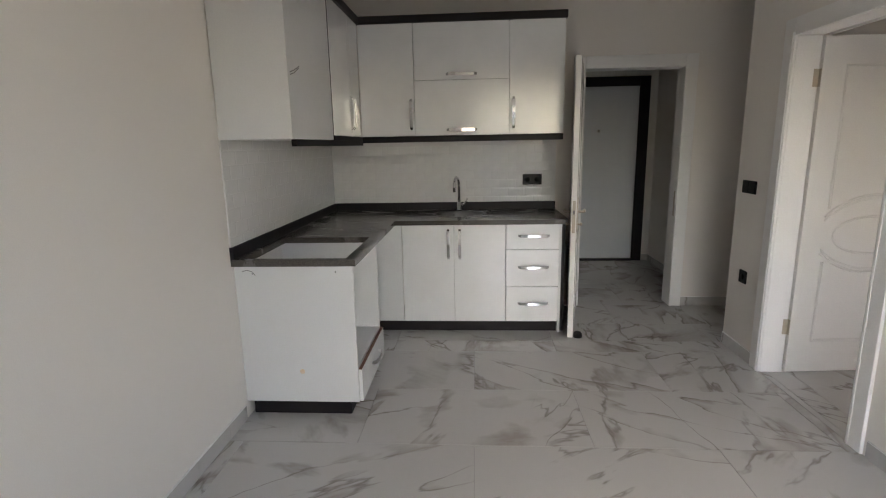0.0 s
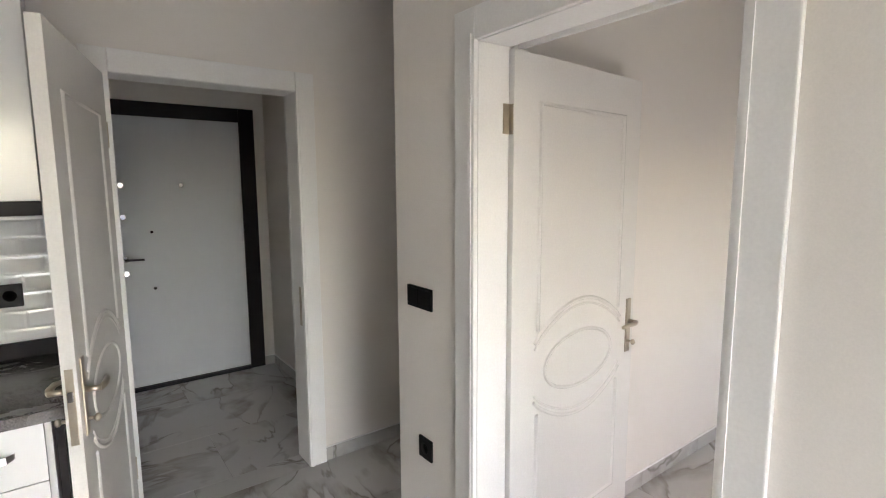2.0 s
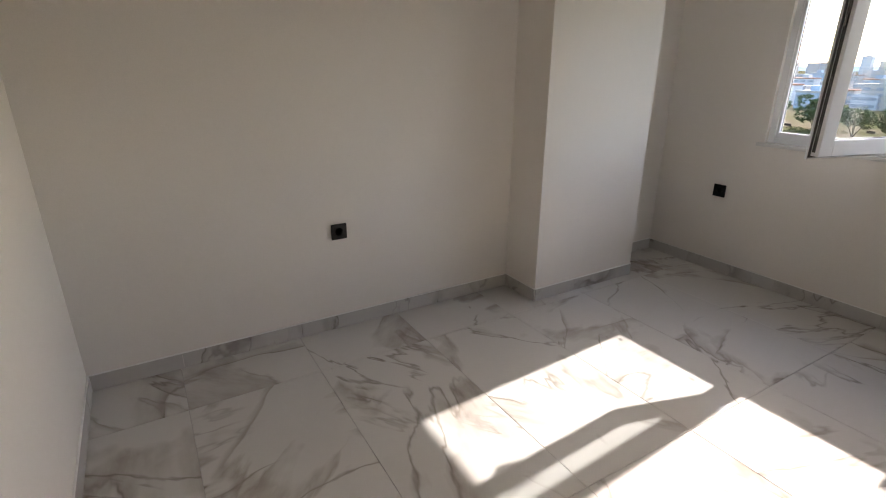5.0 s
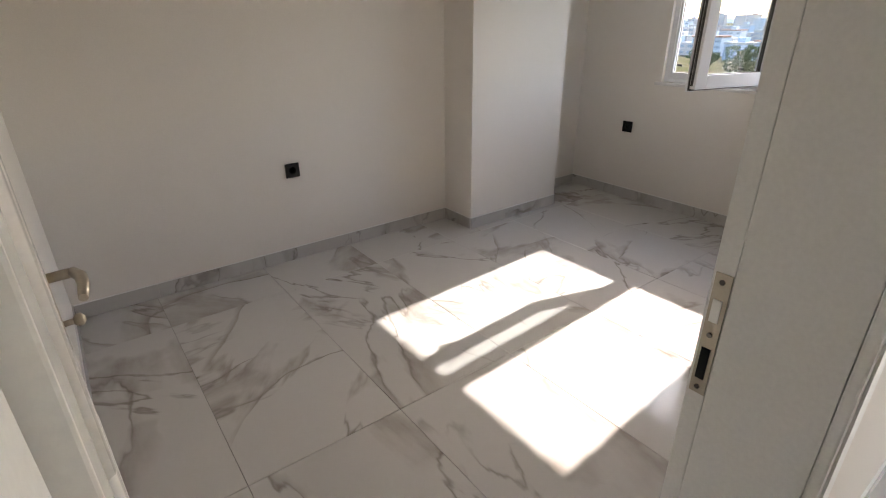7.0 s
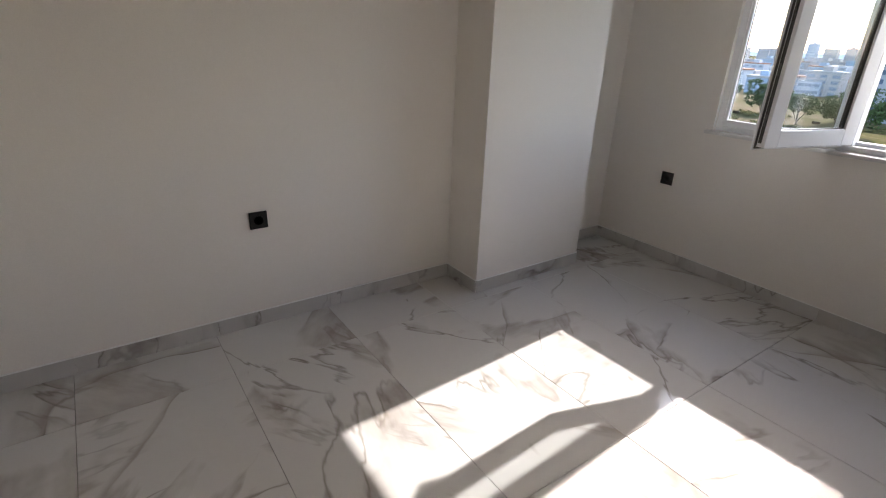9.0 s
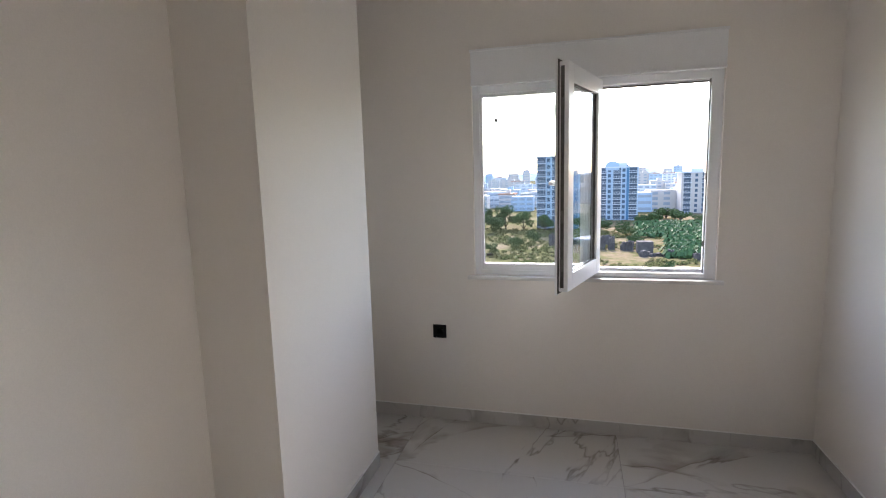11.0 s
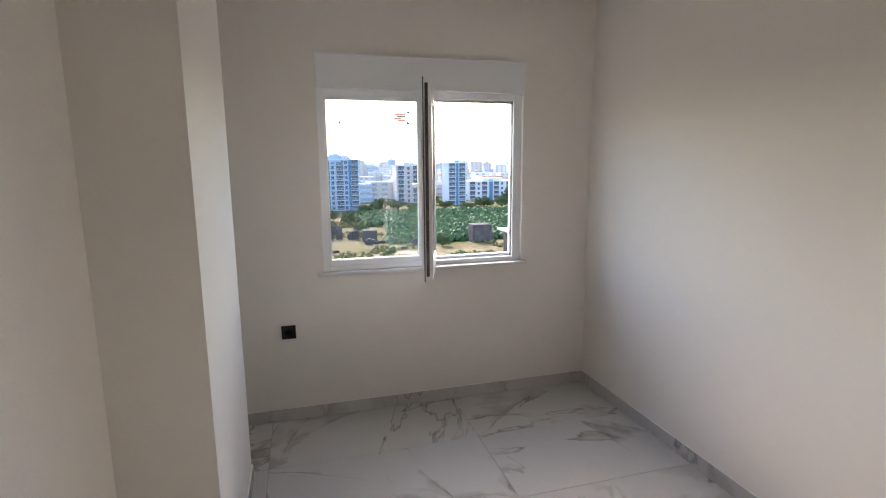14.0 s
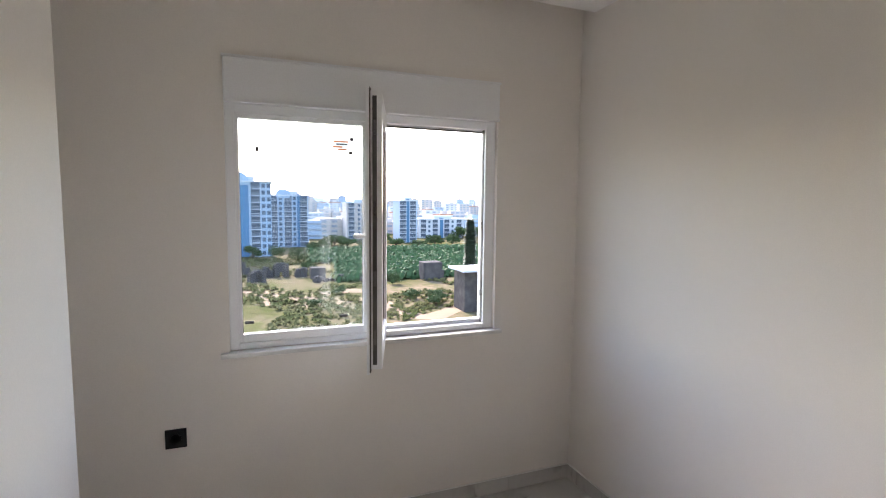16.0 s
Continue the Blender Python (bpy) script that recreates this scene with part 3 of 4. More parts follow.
# stickers on the fixed pane
st = thing("glass_sticker", pose(3.605, -0.5345, 1.915), "small white paper label with orange print on the window pane", "sticker")
part("paper", boxes((-0.042, 0.042, -0.002, 0.0006, -0.028, 0.028)), PAPER, st)
for k, (a, b, ink) in enumerate(((-0.04, 0.03, REDINK), (-0.035, 0.02, INK), (-0.01, 0.035, REDINK), (-0.03, 0.01, REDINK))):
    part("print_bar", boxes((a, b, 0.0008, 0.0012, 0.013 - k * 0.0125, 0.020 - k * 0.0125)), ink, st)
for x, z in ((-0.055, 0.03), (-0.05, -0.036)):
    part("tape", boxes((x - 0.011, x + 0.009, 0.0, 0.001, z - 0.009, z + 0.008)), INK, st)
st = thing("glass_sticker", pose(3.985, -0.5345, 1.878), "tiny dark sticker dot on the window pane", "sticker")
part("paper", boxes((-0.008, 0.008, 0.0, 0.001, -0.011, 0.011)), INK, st)
for x in (4.035, 3.595):
    st = thing("glazing_block", pose(x, -0.5345, 1.072), "small dark sticker low on the window pane", "sticker")
    part("paper", boxes((-0.02, 0.02, 0.0, 0.001, -0.007, 0.007)), INK, st)

# balcony doors behind the starting point
bal = thing("window_2", pose(0, 0, 0), "white plastic balcony doors with two glazed leaves", "window", "", "structure")
GM = (GX0 + GX1) / 2
part("window_frame", boxes((GX0, GX0 + 0.06, -0.95, -0.88, 0, GH), (GX1 - 0.06, GX1, -0.95, -0.88, 0, GH), (GX0 + 0.06, GX1 - 0.06, -0.95, -0.88, GH - 0.055, GH), (GX0 + 0.06, GX1 - 0.06, -0.95, -0.88, 0, 0.06), bevel=0.004), PVC, bal)
for x0, x1 in ((GX0 + 0.06, GM), (GM, GX1 - 0.06)):
    s = part("sash_frame", frame_ring(x0 + 0.003, x1 - 0.003, 0.065, GH - 0.058, -0.94, -0.87, 0.07, 0.07, 0.09, 0.075, 0.004), PVC, bal)
    part("pane", boxes((x0 + 0.07, x1 - 0.07, -0.915, -0.900, 0.15, GH - 0.13)), PANE, s)


# ---------------------------------------------------------------- kitchen
def bow_handle(parent, p, along, out, length=0.15):
    """A flat chrome bow handle: p is its middle on the face."""
    p, a, o = Vector(p), Vector(along), Vector(out)
    w = a.cross(o)
    bm = bmesh.new()
    prof = [(-0.5, 0.0), (-0.42, 0.022), (-0.2, 0.030), (0.0, 0.032), (0.2, 0.030), (0.42, 0.022), (0.5, 0.0)]
    rows = []
    for u, h in prof:
        c = p + a * u * length
        wd = 0.0115 if abs(u) < 0.45 else 0.0085
        rows.append([bm.verts.new(c + o * (h + dh) + w * s * wd) for s, dh in ((-1, 0.0), (1, 0.0), (1, 0.005), (-1, 0.005))])
    for r0, r1 in zip(rows, rows[1:]):
        for k in range(4):
            bm.faces.new((r0[k], r0[(k + 1) % 4], r1[(k + 1) % 4], r1[k]))
    bm.faces.new(rows[0])
    bm.faces.new(rows[-1])
    return part("handle", bm, CHROME, parent, "chrome bow handle")


BF, UF = 3.97, 4.20      # fronts of the base and wall units on the back wall
LF, LU = -0.455, -0.715  # fronts of the base and wall units on the side wall
BACK = 4.657

# base units along the back wall
u = thing("base_cabinet", pose(-0.385, BACK, 0), "white gloss sink base cabinet with two doors on a black plinth", "cabinet", "base units")
part("body", boxes((0.0, 0.018, BF + 0.02 - BACK, 0, 0.10, 0.876), (0.795, 0.813, BF + 0.02 - BACK, 0, 0.10, 0.876), (0.018, 0.795, BF + 0.02 - BACK, 0, 0.10, 0.118), (0.018, 0.795, -0.01, 0, 0.118, 0.876), (0.018, 0.795, BF + 0.02 - BACK, BF + 0.10 - BACK, 0.858, 0.876)), CARCASS, u)
for x0, x1, hx2 in ((0.002, 0.4085, 0.365), (0.4115, 0.812, 0.455)):
    d = part("door", boxes((x0, x1, BF - BACK, BF + 0.018 - BACK, 0.092, 0.877), bevel=0.0015), GLOSS, u)
    bow_handle(d, (hx2, BF - BACK, 0.725), (0, 0, 1), (0, -1, 0), 0.24)
u = thing("base_cabinet", pose(0.43, BACK, 0), "white gloss drawer cabinet with three drawers and chrome handles", "cabinet", "base units")
part("body", boxes((0.0, 0.018, BF + 0.02 - BACK, 0, 0.10, 0.876), (0.018, 0.412, BF + 0.02 - BACK, 0, 0.10, 0.118), (0.018, 0.412, -0.01, 0, 0.118, 0.876), (0.018, 0.412, BF + 0.02 - BACK, BF + 0.08 - BACK, 0.858, 0.876)), CARCASS, u)
part("side_panel", boxes((0.412, 0.430, BF - BACK, 0, 0.0, 0.876), bevel=0.001), CARCASS, u)
for z0, z1 in ((0.092, 0.377), (0.380, 0.679), (0.682, 0.877)):
    d = part("drawer_front", boxes((0.0, 0.4105, BF - BACK - 0.0005, BF + 0.018 - BACK, z0, z1), bevel=0.0015), GLOSS, u)
    bow_handle(d, (0.215, BF - BACK, (z0 + z1) / 2 + 0.01), (1, 0, 0), (0, -1, 0), 0.24)
u = thing("dark_filler_panel", pose(0.866, BACK, 0), "dark panel between drawer cabinet and open door", "panel")
part("panel", boxes((0.0, 0.024, BF + 0.03 - BACK, 0.0, 0.0, 0.876)), BLACKTRIM, u)

# corner filler and oven unit on the side wall
u = thing("corner_panel", pose(-0.388, BF, 0), "white blind front panel in the kitchen corner", "cabinet", "base units")
part("panel", boxes((-0.70, 0.0, 0.002, 0.02, 0.092, 0.877), bevel=0.001), CARCASS, u)
u = thing("oven_cabinet", pose(-1.095, 2.625, 0), "white oven housing, empty niche above a shallow drawer", "cabinet", "base units")
W = LF + 1.095
part("side_panel", boxes((0.0, W, 0.0, 0.018, 0.10, 0.876), bevel=0.001), CARCASS, u, "white end panel with screw caps and a glue stain")
part("side_panel", boxes((0.0, W, 0.647, 0.665, 0.10, 0.876), bevel=0.001), CARCASS, u)
part("bottom", boxes((0.0, W, 0.018, 0.647, 0.10, 0.118)), CARCASS, u)
part("niche_floor", boxes((0.0, W - 0.002, 0.018, 0.647, 0.285, 0.303)), CARCASS, u)
part("back_panel", boxes((0.0, 0.01, 0.018, 0.647, 0.303, 0.876)), CARCASS, u)
d = part("drawer_front", boxes((W + 0.004, W + 0.022, 0.004, 0.662, 0.105, 0.292), bevel=0.0015), GLOSS, u)
part("edge_band", boxes((W + 0.003, W + 0.021, 0.005, 0.661, 0.2922, 0.2945)), EDGE, d, "reddish raw panel edge")
bow_handle(d, (W + 0.022, 0.36, 0.215), (0, 1, 0), (1, 0, 0), 0.2)
for x, z in ((0.55, 0.846), (0.10, 0.836)):
    part("screw_cap", tube(bmesh.new(), [(x, 0.001, z), (x, -0.0015, z)], 0.004, 8), GASKET, u)
bm = bmesh.new()
tube(bm, [(0.045, -0.001, 0.85), (0.075, -0.001, 0.856), (0.10, -0.001, 0.848), (0.115, -0.001, 0.828)], 0.0016, 6)
part("scuff", bm, GASKET, u)
bm = bmesh.new()
tube(bm, [(0.33, 0.0005, 0.28), (0.33, -0.0006, 0.28)], [0.017, 0.012], 12)
part("glue_stain", bm, STAIN, u, "yellowish glue stain")
u = thing("plinth", pose(0, 0, 0), "black recessed plinth board under the kitchen units", "plinth", "plinths")
part("board", boxes((-1.08, LF - 0.06, 2.675, 3.30, 0.0, 0.099), bevel=0.002), BLACKTRIM, u)
u = thing("plinth", pose(0, 0, 0), "black recessed plinth board under the kitchen units", "plinth", "plinths")
part("board", boxes((-1.08, 0.838, BF + 0.035, BF + 0.053, 0.0, 0.091)), BLACKTRIM, u)

# granite worktop with hob cut-out and round sink hole
CT0, CT1 = 0.880, 0.916
wt = thing("worktop", pose(0, 0, 0), "dark grey granite worktop in an L with an empty hob cut-out", "worktop")
CX1 = LF + 0.022
CF = BF - 0.02
SX, SY, SR, SB = 0.06, 4.325, 0.215, 0.175
bm = bmesh.new()
gx = [-1.098, -1.05, -0.49, CX1, SX - 0.275, SX + 0.275, 0.905]
gy = [2.605, 2.64, 3.26, CF, SY - 0.24, SY + 0.24, BACK - 0.004]
top = {}


def corner(i, j, lv):
    if (i, j, lv) not in top:
        top[i, j, lv] = bm.verts.new((gx[i], gy[j], (CT0, CT1)[lv]))
    return top[i, j, lv]


solid = {(i, j) for i in range(6) for j in range(6) if (i < 3 or j >= 3) and (i, j) not in ((1, 1), (4, 4))}
for i, j in sorted(solid):
    for lv in (0, 1):
        bm.faces.new([corner(i + a, j + b, lv) for a, b in ((0, 0), (1, 0), (1, 1), (0, 1))])
    for di, dj, ends in ((-1, 0, ((0, 0), (0, 1))), (1, 0, ((1, 0), (1, 1))), (0, -1, ((0, 0), (1, 0))), (0, 1, ((0, 1), (1, 1)))):
        if (i + di, j + dj) not in solid and (i + di, j + dj) != (4, 4):
            a, b = ends
            bm.faces.new([corner(i + a[0], j + a[1], 0), corner(i + b[0], j + b[1], 0), corner(i + b[0], j + b[1], 1), corner(i + a[0], j + a[1], 1)])
N = 48
ringv = {}
for k in range(N):
    a = 2 * math.pi * k / N
    c, s = math.cos(a), math.sin(a)
    t = min(0.275 / max(abs(c), 1e-6), 0.24 / max(abs(s), 1e-6))
    ox, oy = (math.copysign(0.275, c), math.copysign(0.24, s)) if k % 12 == 6 else (t * c, t * s)
    for lv, z in ((0, CT0), (1, CT1)):
        ringv[k, 0, lv] = bm.verts.new((SX + SR * c, SY + SB * s, z))
        ringv[k, 1, lv] = bm.verts.new((SX + ox, SY + oy, z))
for k in range(N):
    j = (k + 1) % N
    for lv in (0, 1):
        bm.faces.new((ringv[k, 0, lv], ringv[k, 1, lv], ringv[j, 1, lv], ringv[j, 0, lv]))
    bm.faces.new((ringv[k, 0, 0], ringv[j, 0, 0], ringv[j, 0, 1], ringv[k, 0, 1]))
bmesh.ops.remove_doubles(bm, verts=bm.verts, dist=0.0005)
part("slab", bm, STONE, wt)
part("upstand", boxes((-1.078, 0.905, BACK - 0.026, BACK - 0.004, CT1 + 0.0005, CT1 + 0.066), bevel=0.002), BLACKTRIM, wt, "black upstand")
part("upstand", boxes((-1.099, -1.077, 2.605, BACK - 0.005, CT1 + 0.0005, CT1 + 0.066), bevel=0.002), BLACKTRIM, wt, "black upstand")

sk = thing("sink", pose(SX, SY, CT1), "round brushed steel sink set in the granite worktop", "sink")
bm = bmesh.new()
prof = [(1.06, 0.001), (1.06, 0.004), (1.0, 0.005), (0.965, -0.004), (0.93, -0.06), (0.84, -0.13), (0.6, -0.155), (0.12, -0.16)]
rows = [[bm.verts.new((SR * f * math.cos(a), SB * f * math.sin(a), z)) for a in (2 * math.pi * k / 40 for k in range(40))] for f, z in prof]
for r0, r1 in zip(rows, rows[1:]):
    for k in range(40):
        f = bm.faces.new((r0[k], r0[(k + 1) % 40], r1[(k + 1) % 40], r1[k]))
        f.smooth = True
bm.faces.new(rows[-1])
part("bowl", bm, STEEL, sk)
part("drain", tube(bmesh.new(), [(0, 0, -0.159), (0, 0, -0.152), (0, 0, -0.151)], [0.035, 0.033, 0.02], 20), CHROME, sk)

tp = thing("kitchen_tap", pose(0.05, 4.575, CT1), "chrome swan-neck kitchen tap behind the sink", "tap")
part("base", tube(bmesh.new(), [(0, 0, 0), (0, 0, 0.012), (0, 0, 0.014), (0, 0, 0.075)], [0.028, 0.028, 0.021, 0.020], 16), CHROME, tp)
neck = [(0, 0, 0.07), (0, 0, 0.22)] + [(-0.018 * (1 - math.cos(a)), -0.073 * (1 - math.cos(a)), 0.22 + 0.075 * math.sin(a)) for a in (math.pi * k / 10 for k in range(1, 11))] + [(-0.036, -0.146, 0.175)]
part("spout", tube(bmesh.new(), neck, 0.0115, 12), CHROME, tp)
part("lever", tube(bmesh.new(), [(0.015, 0, 0.05), (0.045, 0, 0.055), (0.06, -0.005, 0.075), (0.075, -0.008, 0.105)], [0.012, 0.012, 0.007, 0.006], 10), CHROME, tp)

# wall units
u = thing("wall_cabinet", pose(-0.713, BACK, 1.565), "white gloss single door wall cabinet", "cabinet", "wall units")
part("body", boxes((0.0, 0.432, UF + 0.035 - BACK, 0, 0.0, 0.845)), CARCASS, u)
d = part("door", boxes((0.0018, 0.4302, UF - BACK, UF + 0.018 - BACK, 0.001, 0.844), bevel=0.0015), GLOSS, u)
bow_handle(d, (0.405, UF - BACK, 0.165), (0, 0, 1), (0, -1, 0), 0.24)
u = thing("wall_cabinet", pose(-0.279, BACK, 1.565), "white gloss wall cabinet with two lift-up flaps", "cabinet", "wall units")
part("body", boxes((0.0, 0.74, UF + 0.035 - BACK, 0, 0.0, 0.845)), CARCASS, u)
for z0, z1 in ((0.001, 0.4178), (0.4222, 0.844)):
    d = part("flap", boxes((0.0018, 0.7382, UF - BACK, UF + 0.018 - BACK, z0, z1), bevel=0.0015), GLOSS, u)
    bow_handle(d, (0.37, UF - BACK, z0 + 0.04), (1, 0, 0), (0, -1, 0), 0.24)
u = thing("wall_cabinet", pose(0.462, BACK, 1.565), "white gloss single door wall cabinet", "cabinet", "wall units")
part("body", boxes((0.0, 0.423, UF + 0.035 - BACK, 0, 0.0, 0.845)), CARCASS, u)
d = part("door", boxes((0.0022, 0.423, UF - BACK, UF + 0.018 - BACK, 0.001, 0.844), bevel=0.0015), GLOSS, u)
bow_handle(d, (0.035, UF - BACK, 0.165), (0, 0, 1), (0, -1, 0), 0.24)
u = thing("wall_cabinet", pose(-1.095, 3.385, 1.565), "white gloss wall cabinet with two doors beside the corner", "cabinet", "wall units")
part("body", boxes((0.0, LU - 0.035 + 1.095, 0.003, 0.83, 0.0, 0.845)), CARCASS, u)
for y0, y1, hy2 in ((0.006, 0.498, 0.470), (0.501, 0.813, 0.530)):
    d = part("door", boxes((LU - 0.018 + 1.095, LU + 1.095, y0, y1, 0.001, 0.844), bevel=0.0015), GLOSS, u)
    bow_handle(d, (LU + 1.095, hy2, 0.165), (0, 0, 1), (1, 0, 0), 0.24)
u = thing("wall_cabinet", pose(-1.095, 2.612, 1.535), "white cooker hood housing with a pencil mark on its front", "cabinet", "wall units")
part("body", boxes((0.0, LU + 1.095, 0.0, 0.752, 0.0, 0.99), bevel=0.001), CARCASS, u)
part("edge_band", boxes((LU + 1.083, LU + 1.0965, 0.7525, 0.766, 0.03, 0.99)), BLACKTRIM, u)
for k in (0, 1):
    part("pencil_mark", tube(bmesh.new(), [(LU + 1.0952, 0.03, 0.31 + 0.012 * k), (LU + 1.0952, 0.09, 0.325 + 0.012 * k), (LU + 1.0952, 0.17, 0.36 + 0.008 * k)], 0.0022, 6), GASKET, u)
tr = thing("light_pelmet", pose(0, 0, 0), "black pelmet strip under the wall cabinets", "trim", "cabinet trims")
part("strip", boxes((LU + 0.005, 0.885, UF - 0.004, UF + 0.025, 1.515, 1.5635), (LU - 0.025, LU + 0.004, 2.66, UF + 0.025, 1.497, 1.533), bevel=0.002), BLACKTRIM, tr)
part("strip", boxes((LU - 0.024, LU + 0.004, 3.386, UF + 0.024, 1.5335, 1.5635)), BLACKTRIM, tr)
tr = thing("crown_moulding", pose(0, 0, 0), "black crown moulding on the wall cabinets", "trim", "cabinet trims")
part("strip", boxes((LU + 0.02, 0.897, UF - 0.016, UF + 0.06, 2.4115, 2.466), (LU - 0.04, LU + 0.018, 3.375, UF + 0.06, 2.4115, 2.466), bevel=0.005), BLACKTRIM, tr)


# ---------------------------------------------------------------- sockets and switches
def wall_plate(name, m, w, h, gangs, label, category, rocker=False):
    """A black plate on a wall: x along the wall, -y out of it."""
    t = thing(name, m, label, category, "black wall fittings")
    part("plate", boxes((-w / 2, w / 2, -0.010, 0.0, -h / 2, h / 2), bevel=0.003), BLACKPLASTIC, t)
    for g in range(gangs):
        cx = (g - (gangs - 1) / 2) * w / gangs
        if rocker:
            part("rocker", boxes((cx - w / gangs / 2 + 0.006, cx + w / gangs / 2 - 0.004, -0.0135, -0.0105, -h / 2 + 0.008, h / 2 - 0.008), bevel=0.001), BLACKPLASTIC, t)
        else:
            bm = bmesh.new()
            tube(bm, [(cx, -0.0102, 0), (cx, -0.013, 0), (cx, -0.013, 0), (cx, -0.0108, 0)], [0.023, 0.0225, 0.019, 0.0185], 24)
            s = part("outlet", bm, BLACKPLASTIC, t)
            part("contact", tube(bmesh.new(), [(cx, -0.0106, 0), (cx, -0.0125, 0)], 0.0035, 8), CHROME, s)
    return t


wall_plate("switch", pose(2.04, 3.615, 1.174, 0, 0, -90), 0.165, 0.086, 2, "black double light switch on the cream wall", "switch", True)
wall_plate("socket", pose(2.04, 3.583, 0.560, 0, 0, -90), 0.088, 0.088, 1, "black single socket on the cream wall", "socket")
wall_plate("socket", pose(0.70, 4.6565, 1.176), 0.168, 0.094, 2, "black double socket on the white tiles", "socket")
wall_plate("socket", pose(4.86, 2.171, 0.576, 0, 0, -90), 0.086, 0.086, 1, "black single socket low on the bedroom wall", "socket")
wall_plate("socket", pose(4.352, -0.473, 0.588, 0, 0, 180), 0.086, 0.086, 1, "black single socket under the window", "socket")

ds = thing("door_stop", pose(0.985, 3.87, 0), "small dark rubber door stop on the floor", "door stop")
bm = bmesh.new()
tube(bm, [(0, 0, 0), (0, 0, 0.03), (0, 0, 0.042), (0, 0, 0.047)], [0.034, 0.032, 0.024, 0.01], 20)
part("buffer", bm, RUBBER, ds)


# ---------------------------------------------------------------- outside
GZ = -18.5


def dirt():
    m, nt, p = mat("dry_field")
    v = mapped(nt)
    a = noise_tex(nt, v, 0.035, 6, 0.6)
    b = noise_tex(nt, v, 0.35, 6, 0.65)
    c = mixc(nt, ramp(nt, a, [(0.42, 0.0), (0.58, 1.0)]), (0.075, 0.068, 0.034), (0.15, 0.113, 0.08))
    c = mixc(nt, ramp(nt, b, [(0.4, 0.0), (0.62, 0.75)]), c, (0.055, 0.062, 0.022))
    nt.links.new(c, p.inputs["Base Color"])
    p.inputs["Roughness"].default_value = 0.95
    p.inputs["Specular IOR Level"].default_value = 0.0
    bump(nt, p, b, 0.6, 0.6)
    return m


DIRT = dirt()
LEAF = surface("banana_leaf", (0.024, 0.056, 0.02), (0.042, 0.085, 0.026), (0.65, 0.8), 0.3, 4, 0, spec=0.15)
SCRUB = surface("scrub_leaf", (0.075, 0.085, 0.028), (0.15, 0.125, 0.06), (0.6, 0.8), 0.2, 3, 0, spec=0.0)
TREE = surface("tree_leaf", (0.035, 0.062, 0.02), (0.055, 0.085, 0.028), (0.5, 0.7), 0.4, 4, 0, spec=0.1)
CYPRESS = surface("cypress_leaf", (0.018, 0.032, 0.014), (0.028, 0.045, 0.02), (0.6, 0.8), 0.4, 4, 0)
BARK = surface("bark", (0.10, 0.075, 0.055), (0.07, 0.055, 0.04), (0.8, 0.9), 2, 20, 0.01)
ROCK = surface("dark_stone", (0.045, 0.04, 0.04), (0.09, 0.08, 0.075), (0.85, 0.95), 0.6, 5, 0.05, spec=0.05)
PATHDIRT = surface("pale_earth", (0.24, 0.18, 0.13), (0.19, 0.14, 0.10), (0.9, 0.95), 0.15, 2, 0.03, spec=0.0)
FACADE = surface("pale_facade", (0.26, 0.34, 0.43), (0.23, 0.30, 0.38), (0.7, 0.85), 0.15, 3, 0)
FACADE2 = surface("cream_facade", (0.39, 0.345, 0.32), (0.34, 0.31, 0.295), (0.7, 0.85), 0.15, 3, 0)
FACADE3 = surface("grey_facade", (0.24, 0.26, 0.28), (0.19, 0.21, 0.23), (0.7, 0.85), 0.15, 3, 0)
BLUE = surface("blue_facade", (0.05, 0.13, 0.23), (0.07, 0.16, 0.26), (0.5, 0.65), 0.15, 3, 0, spec=0.15)
DARKGLASS = surface("facade_glass", (0.05, 0.075, 0.11), (0.07, 0.10, 0.14), (0.5, 0.65), 0.4, 3, 0, spec=0.15)
# facade glass paled with distance: air haze painted into the colour
FARGLASS = surface("haze_paled_glass", (0.21, 0.24, 0.28), (0.17, 0.20, 0.24), (0.5, 0.7), 0.4, 3, 0)
# dark glass whose colour also stands in for shade in the balcony recesses
DARKBAY = surface("shaded_bay_glass", (0.05, 0.07, 0.10), (0.07, 0.09, 0.12), (0.5, 0.65), 0.4, 3, 0, spec=0.15)
ROOFRED = surface("roof_tiles", (0.34, 0.17, 0.11), (0.26, 0.13, 0.09), (0.8, 0.9), 0.4, 5, 0, spec=0.1)
WHITE = surface("white_render", (0.42, 0.44, 0.47), (0.37, 0.39, 0.42), (0.7, 0.85), 0.3, 4, 0)
# the ridge's blue-grey is air haze painted into its colour
HAZE = surface("hazy_hill", (0.20, 0.26, 0.32), (0.23, 0.28, 0.34), (0.95, 1.0), 0.003, 0.05, 0, spec=0.0)

bm = bmesh.new()
bmesh.ops.create_grid(bm, x_segments=2, y_segments=2, size=4000, matrix=Matrix.Translation((0, 0, GZ)))
setting("ground", bm, DIRT, "dry scrubby field running out to the horizon", "ground")


def mesh_stuff(name, verts, faces, material, label, category, parent=None):
    me = bpy.data.meshes.new(name)
    me.from_pydata(verts, [], faces)
    me.materials.append(material)
    ob = new(name, me)
    if parent is not None:
        ob.parent = parent
        return ob
    return tagged(ob, label, category, "", "stuff")


